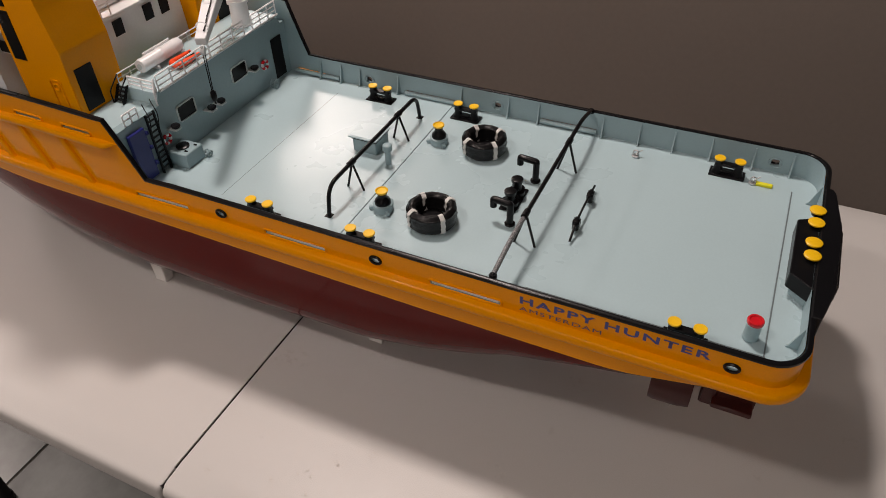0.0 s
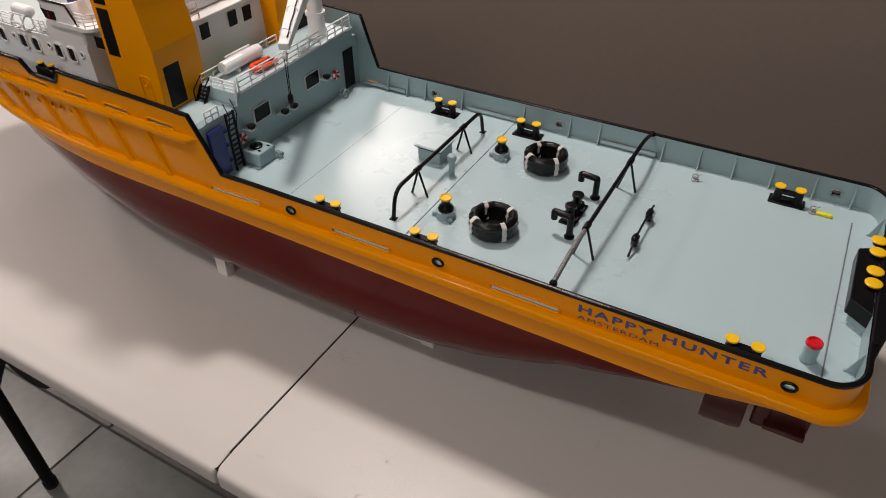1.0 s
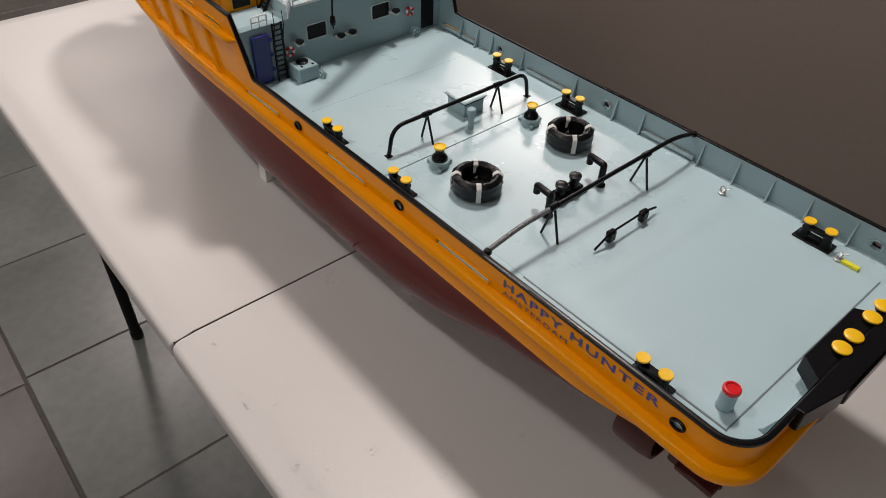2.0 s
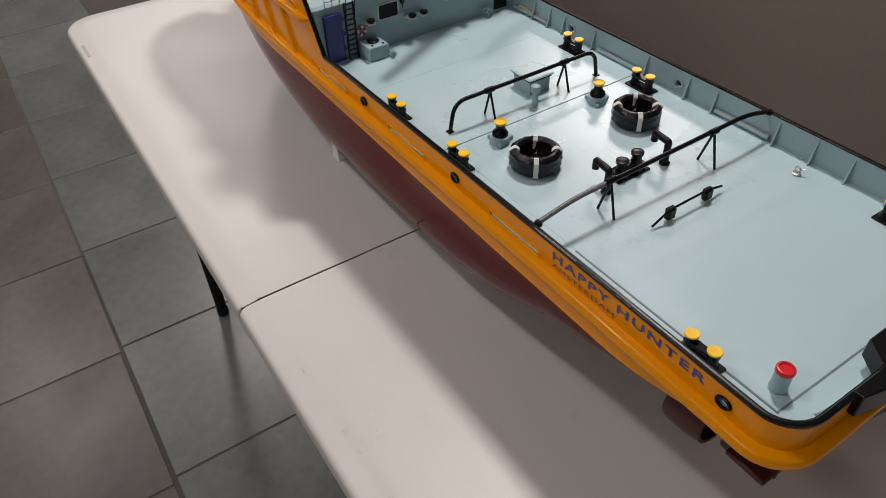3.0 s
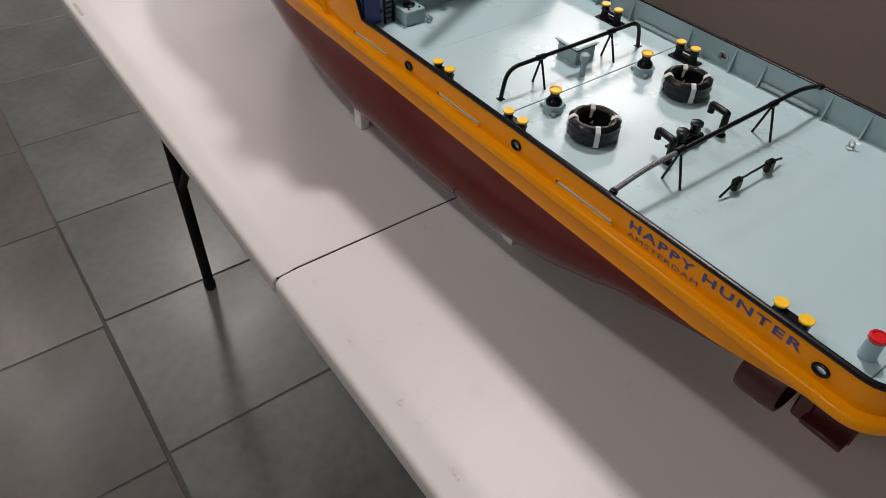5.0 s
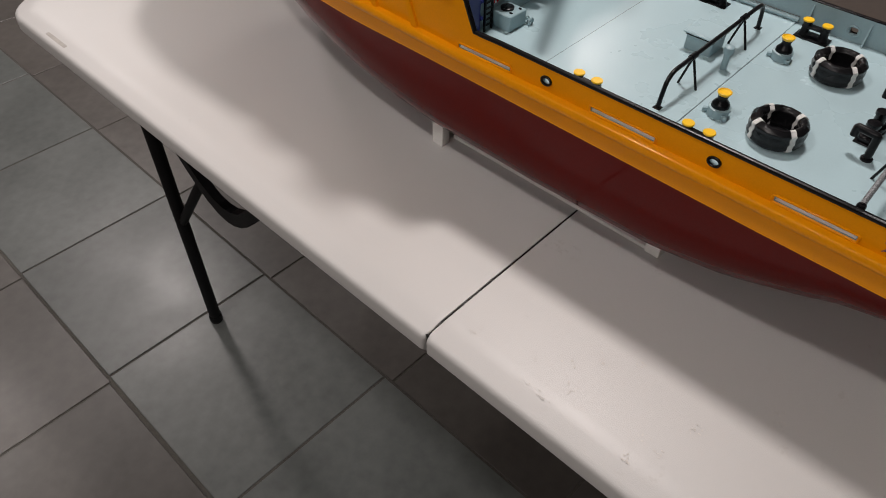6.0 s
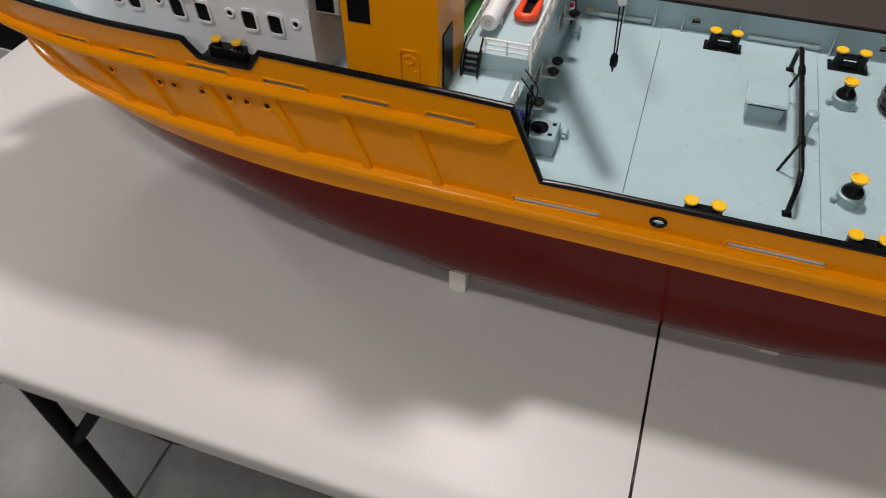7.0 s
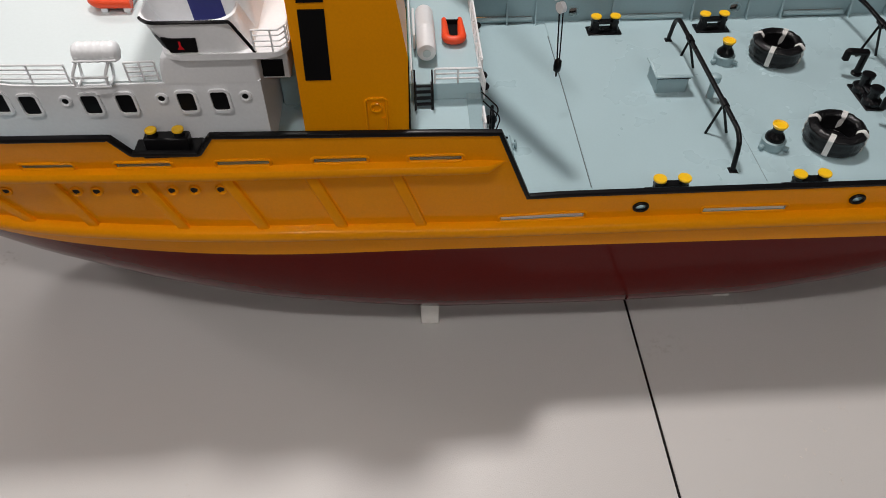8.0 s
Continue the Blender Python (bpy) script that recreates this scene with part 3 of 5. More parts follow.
# frames of the freeing ports
for s in (-1, 1):
    for slots, z0, z1, lo in ((SLOTS, 0.9166, 0.9237, True), (USLOTS, None, None, False)):
        for a, b in slots:
            if lo:
                za = zb = (z0, z1)
            else:
                za = (slot_z(a) - 0.0030, slot_z(a) + 0.0030)
                zb = (slot_z(b) - 0.0030, slot_z(b) + 0.0030)
            loop = []
            e, c = 0.0016, 0.0014
            for x, z in ((a - e + c, za[0]), ((a + b) / 2, (za[0] + zb[0]) / 2), (b + e - c, zb[0]), (b + e, zb[0] + c), (b + e, zb[1] - c), (b + e - c, zb[1]), ((a + b) / 2, (za[1] + zb[1]) / 2), (a - e + c, za[1]), (a - e, za[1] - c), (a - e, za[0] + c)):
                loop.append(hull(x, z, s, 0.0002))
            bm = BM()
            tube(bm, loop, 0.0012, 8, closed=True)
            part("port_frame", bm, ORANGE, boat)
    for a in RINGS:
        p = hull(a, 0.92725, s, 0.001)
        bm = BM()
        pts = [p + Vector((0.0056 * math.cos(t), 0, 0.0042 * math.sin(t))) for t in [2 * math.pi * k / 20 for k in range(20)]]
        tube(bm, pts, 0.0014, 8, closed=True)
        part("fairlead_ring", bm, BLACK, boat, "black oval mooring fairlead")
        bm = BM()
        q = hull(a, 0.92725, s, -0.0045)
        pts = [q + Vector((0.0070 * math.cos(t), 0, 0.0056 * math.sin(t))) for t in [2 * math.pi * k / 20 for k in range(20)]]
        tube(bm, pts, 0.0010, 8, closed=True)
        part("fairlead_ring", bm, GREYBLUE, boat)
    for a in (-0.5378, -0.4785, -0.4616, -0.4310, -0.4034, -0.3865, -0.3664):
        z = 0.9645 - 0.018 * (-0.37 - a)
        p = hull(a, z, s, 0.0010)
        n = (hull(a, z, s, 0.002) - hull(a, z, s)).normalized()
        bm = BM()
        u = n.orthogonal().normalized()
        v = n.cross(u)
        tube(bm, [p + u * 0.0040 * math.cos(t) + v * 0.0040 * math.sin(t) for t in [2 * math.pi * k / 16 for k in range(16)]], 0.0009, 6, closed=True)
        collar = part("drain_collar", bm, ORANGE, boat)
        # No hole is cut; a dark disc stands for the shade inside it.
        bm = BM()
        lathe(bm, p - n * 0.002, [(0.0033, 0), (0.0033, 0.0012)], 14, n)
        part("drain_hole", bm, SHUT, collar, "dark disc for the shade in a drain hole")
        bm = BM()
        low = v if v.z < 0 else -v
        if abs(u.z) > abs(v.z):
            low = u if u.z < 0 else -u
        side = n.cross(low)
        arc = [low * (0.0033 * math.cos(t)) + side * (0.0033 * math.sin(t)) for t in [radians(-58 + 116 * k / 8) for k in range(9)]]
        ra = [bm.verts.new(p + q - n * 0.0001) for q in arc]
        rb = [bm.verts.new(p + q * 0.62 - n * 0.0006) for q in arc]
        skin(bm, ra, rb, closed=False)
        part("drain_lip", bm, ORANGE, collar)


# ship's name
def lettering(text, x0, x1, zb, height, bold=0.0, spacing=1.0):
    cu = bpy.data.curves.new("lettering", "FONT")
    cu.body, cu.size, cu.offset, cu.extrude = text, 1.0, bold, 0.0
    cu.resolution_u, cu.space_character, cu.space_word = 3, spacing, 0.8
    tmp = new("tmp_text", cu)
    dg = bpy.context.evaluated_depsgraph_get()
    dg.update()
    me = bpy.data.meshes.new_from_object(tmp.evaluated_get(dg))
    bpy.data.objects.remove(tmp)
    bm = BM()
    bm.from_mesh(me)
    bpy.data.meshes.remove(me)
    lx, hx = min(v.co.x for v in bm.verts), max(v.co.x for v in bm.verts)
    ly, hy = min(v.co.y for v in bm.verts), max(v.co.y for v in bm.verts)
    for v in bm.verts:
        x = x0 + (v.co.x - lx) / (hx - lx) * (x1 - x0)
        z = zb + (v.co.y - ly) / (hy - ly) * height
        p = hull(x, z, -1, 0.0006)
        v.co = p
    return bm


part("name_lettering", lettering("HAPPY HUNTER", 0.2905, 0.4525, 0.9279, 0.0088, 0.026, 1.22), INK, boat, "violet-blue ship name lettering", smooth=0)
part("port_lettering", lettering("AMSTERDAM", 0.2905, 0.3640, 0.9196, 0.0047, 0.0, 1.15), INK, boat, "small violet-blue home port lettering", smooth=0)

# ---------------------------------------------------------------- decks
bm = BM()
sel = [x for x in XS if x >= -0.18]
near = [hull(x, DZ, -1, -0.003) for x in sel]
far = [hull(x, DZ, 1, -0.003) for x in sel]
for h in (0.0, -0.004):
    for (a, b), (c, d) in zip(zip(near, near[1:]), zip(far, far[1:])):
        bm.faces.new([bm.verts.new(p + Vector((0, 0, h))) for p in (a, b, d, c)])
bmesh.ops.remove_doubles(bm, verts=bm.verts, dist=1e-6)
deck = part("working_deck", bm, DECK, boat, "glossy pale blue-grey working deck")
for x0, x1, y0, y1, h in ((0.0874, 0.491, -0.1412, 0.105, 0.0003), (-0.0672, 0.0868, CY - 0.1505, CY + 0.1505, 0.0009)):
    bm = BM()
    box(bm, x0, x1, y0, y1, DZ - 0.0008, DZ + h, 0.0004)
    part("deck_panel", bm, DECK, deck, "removable blue-grey deck panel")
for x0, x1, y0, y1 in ((0.2850, 0.4925, -0.1428, -0.1413), (0.4911, 0.4923, -0.1425, 0.104), (-0.0681, -0.0672, -0.137, 0.105), (0.0869, 0.0873, -0.137, 0.105)):
    bm = BM()
    box(bm, x0, x1, y0, y1, DZ - 0.0006, DZ + 0.0003)
    part("panel_joint", bm, JOINT, deck, "dark joint beside a deck panel", smooth=0)
# bulwark stays
for s in (-1, 1):
    for x in (-0.110, -0.078, -0.049, 0.008, 0.098, 0.161, 0.2, 0.279, 0.322, 0.361, 0.402, 0.447, 0.486):
        w = hull(x, DZ, s, -0.0042).y
        bm = BM()
        prism(bm, [(w, DZ), (w - s * 0.0085, DZ), (w - s * 0.0065, DZ + 0.002), (w - s * 0.001, 0.9405), (w, 0.9405)], "x", x - 0.0008, x + 0.0008)
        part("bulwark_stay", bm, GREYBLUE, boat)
    for a, b in USLOTS:
        bm = BM()
        # Black bar behind the upper slot gives the opening its shade by colour.
        tube(bm, [hull(a, slot_z(a), s, -0.0052), hull(b, slot_z(b), s, -0.0052)], 0.0021, 8)
        part("port_bar", bm, BLACK, boat)
        bm = BM()
        tube(bm, [hull(a + 0.001, slot_z(a) - 0.0016, s, -0.0018), hull(b - 0.001, slot_z(b) - 0.0016, s, -0.0018)], 0.0011, 8)
        part("port_sill", bm, SILL, boat)
    for a, b in SLOTS:
        w = hull((a + b) / 2, DZ, s, -0.0042).y
        bm = BM()
        tube(bm, [(a, w - s * 0.0018, 0.9200), (b, w - s * 0.0018, 0.9200)], 0.0012 if s < 0 else 0.0030, 8)
        part("port_bar", bm, GREYBLUE, boat)
        bm = BM()
        tube(bm, [hull(a + 0.001, 0.9192, s, -0.0020), hull((a + b) / 2, 0.9192, s, -0.0020), hull(b - 0.001, 0.9192, s, -0.0020)], 0.0015, 8)
        part("port_sill", bm, WHITE, boat, "pale sill in the freeing port")
for y in (-0.122, 0.088):
    bm = BM()
    prism(bm, [(0.5165, DZ), (0.5060, DZ), (0.5085, DZ + 0.003), (0.5155, 0.9405), (0.5165, 0.9405)], "y", y - 0.001, y + 0.001)
    part("bulwark_stay", bm, GREYBLUE, boat)


# ---------------------------------------------------------------- deck fittings
def bollard(x, y, z, gap=0.021, cr=0.0058):
    bm = BM()
    box(bm, x - 0.008, x + gap + 0.008, y - 0.0085, y + 0.0085, z, z + 0.0022, 0.0005)
    box(bm, x - 0.004, x + gap + 0.004, y - 0.0035, y + 0.0035, z + 0.0022, z + 0.0058, 0.0006)
    box(bm, x - 0.004, x + gap + 0.004, y - 0.0038, y + 0.0038, z + 0.0108, z + 0.0140, 0.0006)
    for k in (0, 1):
        lathe(bm, (x + gap * k, y, z), [(0.0062, 0.002), (0.0058, 0.004), (0.0046, 0.006), (0.0042, 0.014), (cr * 0.85, 0.0165), (cr * 0.93, 0.0180)], 16)
    b = part("double_bollard", bm, BLACK, boat, "black twin-post bollard with yellow caps")
    for k in (0, 1):
        bm = BM()
        lathe(bm, (x + gap * k, y, z), [(cr * 0.9, 0.0178), (cr, 0.0182), (cr, 0.0194), (cr * 0.93, 0.0198), (0.001, 0.0196)], 18)
        part("cap", bm, YELLOW, b, "yellow bollard cap")
    return b


for x in (-0.015, 0.105, 0.418):
    bollard(x, -0.1495, DZ)
    bollard(x - (0.004 if x > 0.4 else 0.001), 0.1105, DZ)
for s in (-1, 1):
    bollard(-0.4052, CY + s * 0.1530, RZ - 0.0016, 0.0188, 0.0042)
    bm = BM()
    box(bm, -0.4215, -0.373, min(CY + s * 0.142, CY + s * 0.1575), max(CY + s * 0.142, CY + s * 0.1575), UZ, RZ + 0.0015, 0.001)
    box(bm, -0.4115, -0.3800, CY + s * 0.1530 - 0.0050, CY + s * 0.1530 + 0.0050, RZ - 0.002, RZ + 0.0128, 0.001)
    part("bollard_seat", bm, BLACK, boat, "black bollard seat in the bulwark notch")


def towing_pin(x, y):
    bm = BM()
    lathe(bm, (x, y, DZ), [(0.0105, 0.0), (0.0105, 0.002), (0.0100, 0.0055), (0.0108, 0.006), (0.0108, 0.0088), (0.0095, 0.0094)], 22)
    for k in range(3):
        m = Matrix.Translation((x, y, DZ)) @ Matrix.Rotation(radians(120 * k + 200), 4, "Z")
        box(bm, 0.008, 0.0150, -0.0020, 0.0020, 0.001, 0.0050, 0.0006, m=m)
    p = part("capstan", bm, GREYBLUE, boat, "grey capstan base with black drum and yellow top")
    bm = BM()
    lathe(bm, (x, y, DZ), [(0.0086, 0.0094), (0.0086, 0.0118), (0.0078, 0.0135), (0.0052, 0.0165), (0.0046, 0.0190), (0.0056, 0.0222)], 22)
    part("drum", bm, BLACK, p, "black tapered drum")
    bm = BM()
    lathe(bm, (x, y, DZ), [(0.0054, 0.0220), (0.0066, 0.0238), (0.0068, 0.0252), (0.0060, 0.0256), (0.0050, 0.0244), (0.0008, 0.0240)], 22)
    part("cap", bm, YELLOW, p, "yellow dished cap")


towing_pin(0.1080, -0.0905)
towing_pin(0.1075, 0.0475)

# arched guard rails over the deck
bm = BM()
tube(bm, bend([(0.061, -0.1225, DZ), (0.061, -0.116, 0.9500), (0.061, 0.083, 0.9500), (0.061, 0.0895, DZ)], 0.022, 8), 0.0023, 12)
hoop = part("guard_hoop", bm, BLACK, boat, "black tubular guard hoop across the deck")
for y in (-0.1225, 0.0895):
    bm = BM()
    box(bm, 0.0572, 0.0648, y - 0.0038, y + 0.0038, DZ, DZ + 0.0016, 0.0004)
    part("foot_plate", bm, BLACK, hoop)
for y in (-0.070, 0.036):
    bm = BM()
    tube(bm, [(0.061, y + 0.001, 0.9490), (0.0730, y, DZ)], 0.0013, 8)
    tube(bm, [(0.061, y + 0.001, 0.9490), (0.0525, y, DZ)], 0.0013, 8)
    tube(bm, [(0.061, y - 0.005, 0.950), (0.061, y + 0.005, 0.950)], 0.0033, 12)
    part("strut", bm, BLACK, hoop)
bm = BM()
tube(bm, bend([(0.2625, -0.1675, 0.9455), (0.2625, -0.128, 0.9530), (0.2625, 0.098, 0.9555), (0.2625, 0.1365, 0.9455)], 0.05, 8), 0.0023, 12)
hoop2 = part("guard_bar", bm, BLACK, boat, "black tubular guard bar from rail to rail")
for y in (-0.0855, 0.050):
    bm = BM()
    tube(bm, [(0.2625, y + 0.001, 0.9535), (0.2735, y, DZ)], 0.0013, 8)
    tube(bm, [(0.2625, y + 0.001, 0.9535), (0.2520, y, DZ)], 0.0013, 8)
    tube(bm, [(0.2625, y - 0.005, 0.9540), (0.2625, y + 0.005, 0.9543)], 0.0034, 12)
    part("strut", bm, BLACK, hoop2)
# the paint is rubbed off one end of the bar and the rail beside it
bm = BM()
tube(bm, bend([(0.2625, -0.1660, 0.9459), (0.2625, -0.128, 0.9531), (0.2625, -0.092, 0.9535)], 0.03, 6), 0.00242, 12)
part("worn_sleeve", bm, WORN, hoop2, "bar end with the black paint rubbed to grey")
bm = BM()
tube(bm, [hull(x, 0.9452, -1, 0.0008) for x in (0.2660, 0.290, 0.3180)], [0.0006, 0.0010, 0.0006], 8)
part("worn_edge", bm, WORN, boat, "gunwale edge rubbed to grey")
for y in (-0.1675, 0.1365):
    bm = BM()
    lathe(bm, (0.2625, y, 0.9430), [(0.0038, 0), (0.0038, 0.0025), (0.003, 0.0040)], 12)
    part("foot_plate", bm, BLACK, hoop2)

# deck hatch and vent pipe
bm = BM()
box(bm, 0.0215, 0.0525, -0.0055, 0.0245, DZ, 0.9335, 0.001)
hatch = part("deck_hatch", bm, GREYBLUE, boat, "grey box hatch with overhanging lid")
bm = BM()
box(bm, 0.0180, 0.0550, -0.0085, 0.0275, 0.9352, 0.9374, 0.0008)
box(bm, 0.0195, 0.0535, -0.0070, 0.0260, 0.9370, 0.9380, 0.0005)
part("lid", bm, DECK, hatch, "pale overhanging lid")
# Black band stands for the shadow below the overhanging lid.
bm = BM()
box(bm, 0.0205, 0.0535, -0.0065, 0.0255, 0.9330, 0.9353, 0.0003)
part("lid_seal", bm, RUBBER, hatch, "black band for the shade under the lid", smooth=0)
bm = BM()
lathe(bm, (0.0735, -0.0150, DZ), [(0.0034, 0), (0.0034, 0.019), (0.0052, 0.0195), (0.0056, 0.021), (0.0052, 0.026), (0.003, 0.0275)], 16)
part("vent_pipe", bm, GREYBLUE, boat, "short grey mushroom vent pipe")


# goose-neck vents and chain stopper
def gooseneck(x, y):
    bm = BM()
    tube(bm, bend([(x, y, DZ), (x, y, 0.9415), (x - 0.0185, y + 0.001, 0.9425), (x - 0.0185, y + 0.001, 0.9335)], 0.0012, 3), 0.0036, 12)
    lathe(bm, (x, y, DZ), [(0.0055, 0), (0.0055, 0.002), (0.0042, 0.003)], 12)
    part("gooseneck_vent", bm, BLACK, boat, "black gooseneck vent pipe")


gooseneck(0.2385, -0.0620)
gooseneck(0.2375, 0.0180)
bm = BM()
box(bm, 0.2190, 0.2370, -0.0440, -0.0010, DZ, DZ + 0.0022, 0.0005)
stop = part("chain_stopper", bm, BLACK, boat, "black chain stopper with two round posts")
for y, h in ((-0.0330, 0.0195), (-0.0130, 0.0215)):
    bm = BM()
    lathe(bm, (0.2275, y, DZ), [(0.0088, 0.002), (0.0088, 0.007), (0.0055, 0.0085), (0.0050, h - 0.005), (0.0064, h - 0.003), (0.0064, h), (0.004, h + 0.0006)], 18)
    box(bm, 0.2215, 0.2335, y - 0.0105, y + 0.0105, DZ + 0.002, DZ + 0.0085, 0.002)
    part("post", bm, BLACK, stop)
bm = BM()
box(bm, 0.2235, 0.2315, -0.033, -0.013, DZ + 0.009, DZ + 0.0125, 0.001)
part("bridge", bm, BLACK, stop)

# slip bar lying between two lugs on deck
bm = BM()
tube(bm, [(0.3030, -0.0680, DZ + 0.0035), (0.3025, -0.0470, DZ + 0.0125), (0.3020, 0.0035, DZ + 0.0125), (0.3010, 0.0260, DZ + 0.0065)], 0.0012, 8)
slip = part("slip_bar", bm, BLACK, boat, "thin black slip bar held by two lugs")
for y in (-0.0455, 0.0035):
    bm = BM()
    box(bm, 0.2990, 0.3060, y - 0.0055, y + 0.0055, DZ + 0.0018, DZ + 0.0155, 0.0022)
    part("lug", bm, BLACK, slip)
# eye plates
for x, y in ((0.3255, 0.1065), (0.4520, 0.1030)):
    bm = BM()
    lathe(bm, (x, y, DZ + 0.001), [(0.0042, 0), (0.0042, 0.0012), (0.002, 0.0018)], 12)
    tube(bm, [(x + 0.0030 * math.cos(t), y, DZ + 0.0055 + 0.0034 * math.sin(t)) for t in [2 * math.pi * k / 12 for k in range(12)]], 0.0008, 6, closed=True)
    tube(bm, [(x, y, DZ + 0.004), (x + 0.006, y + 0.004, DZ + 0.008)], 0.0007, 6)
    part("eye_plate", bm, STEEL, boat, "small bright steel eye plate")
bm = BM()
box(bm, 0.4555, 0.4720, 0.1005, 0.1055, DZ + 0.0002, DZ + 0.0036, 0.0006, m=Matrix.Translation((0, 0, 0)))
tag = piece("yellow_tag", bm, mat("bright_yellow_tape", (0.75, 0.72, 0.02), 0.5), "bright yellow tape tag lying on the deck", "tag")

# red-topped mushroom vent
bm = BM()
lathe(bm, (0.4785, -0.1245, DZ + 0.002), [(0.0068, 0), (0.0064, 0.002), (0.0062, 0.016), (0.0062, 0.017)], 22)
v = part("mushroom_vent", bm, GREYBLUE, boat, "grey vent trunk with glossy red cap")
bm = BM()
lathe(bm, (0.4785, -0.1245, DZ + 0.002), [(0.0064, 0.0165), (0.0070, 0.0173), (0.0070, 0.0196), (0.0064, 0.0206), (0.0050, 0.0208), (0.0044, 0.0196), (0.001, 0.0196)], 24)
part("cap", bm, RED, v, "glossy red vent cap")

# stern fairlead with four yellow-topped rollers
bm = BM()
prism(bm, [(0.4970, 0.020), (0.4970, -0.060), (0.5170, -0.075), (0.5365, -0.064), (0.5365, 0.016), (0.5310, 0.024), (0.5265, 0.046), (0.5120, 0.046), (0.5110, 0.026)], "z", 0.9265, 0.9435)
prism(bm, [(0.5175, -0.112), (0.5255, -0.112), (0.5345, -0.071), (0.5345, 0.018), (0.5275, 0.072), (0.5240, 0.078), (0.5175, 0.078)], "z", 0.9250, 0.9464)
prism(bm, [(0.5172, -0.098), (0.5230, -0.098), (0.5300, -0.060), (0.5300, 0.014), (0.5240, 0.060), (0.5172, 0.060)], "z", 0.8960, 0.9260)
bmesh.ops.bevel(bm, geom=list(bm.edges), offset=0.0008, segments=1, affect="EDGES")
roller = part("stern_fairlead", bm, BLACK, boat, "black stern fairlead block with yellow roller caps", smooth=20)
bm = BM()
prism(bm, [(0.5020, 0.016), (0.5020, -0.056), (0.5163, -0.070), (0.5163, 0.028)], "z", DZ, 0.9265)
part("fairlead_seat", bm, GREYBLUE, roller, smooth=0)
for y in (0.0355, 0.0155, -0.0155, -0.0345):
    bm = BM()
    lathe(bm, (0.5125, y, 0.9425), [(0.0050, 0), (0.0060, 0.0042)], 14)
    part("roller", bm, BLACK, roller)
    bm = BM()
    lathe(bm, (0.5125, y, 0.9465), [(0.0066, 0), (0.0074, 0.0004), (0.0074, 0.0016), (0.0068, 0.0020), (0.002, 0.0020)], 22)
    part("cap", bm, YELLOW, roller, "yellow roller cap")

# propeller nozzles and rudders under the stern
for y in (CY - 0.104, CY + 0.104):
    bm = BM()
    lathe(bm, (0.411, y, 0.842), [(0.029, 0.0), (0.030, 0.005), (0.0295, 0.026), (0.0275, 0.037), (0.0245, 0.037), (0.026, 0.018), (0.027, 0.0)], 28, (1, 0, 0))
    box(bm, 0.414, 0.446, y - 0.012, y + 0.012, 0.864, 0.882, 0.002)
    nz = part("propeller_nozzle", bm, HULLDARK, boat, "dark red propeller nozzle under the stern")
    # Pale plate paints the reflected line along the nozzle's lower rim.
    bm = BM()
    box(bm, 0.424, 0.438, y - 0.0145, y - 0.0060, 0.8120, 0.8165, 0.0008)
    part("anode", bm, PALE, nz, "small pale plate for the reflected line on the rim")
    bm = BM()
    tube(bm, [(0.30, y, 0.842), (0.435, y, 0.832)], 0.0035, 10)
    part("shaft", bm, STEEL, nz)
    bm = BM()
    for k in range(4):
        m = Matrix.Translation((0.428, y, 0.832)) @ Matrix.Rotation(radians(90 * k + 20), 4, "X") @ Matrix.Rotation(radians(28), 4, "Z")
        box(bm, -0.001, 0.001, -0.010, 0.010, 0.004, 0.024, 0.0008, m=m)
    part("propeller", bm, STEEL, nz)
    bm = BM()
    prism(bm, [(0.462, y - 0.001), (0.470, y - 0.0045), (0.482, y - 0.003), (0.503, y - 0.0008), (0.503, y + 0.0008), (0.482, y + 0.003), (0.470, y + 0.0045), (0.462, y + 0.001)], "z", 0.826, 0.872)
    box(bm, 0.466, 0.502, y - 0.014, y + 0.014, 0.826, 0.832, 0.001)
    box(bm, 0.455, 0.470, y - 0.006, y + 0.006, 0.818, 0.880, 0.002)
    tube(bm, [(0.474, y, 0.866), (0.474, y, 0.884)], 0.004, 10)
    part("rudder", bm, HULLDARK, boat, "dark red rudder blade")
bm = BM()
prism(bm, [(0.10, 0.757), (0.36, 0.80), (0.40, 0.86), (0.36, 0.85)], "y", CY - 0.004, CY + 0.004)
part("skeg", bm, REDHULL, boat)


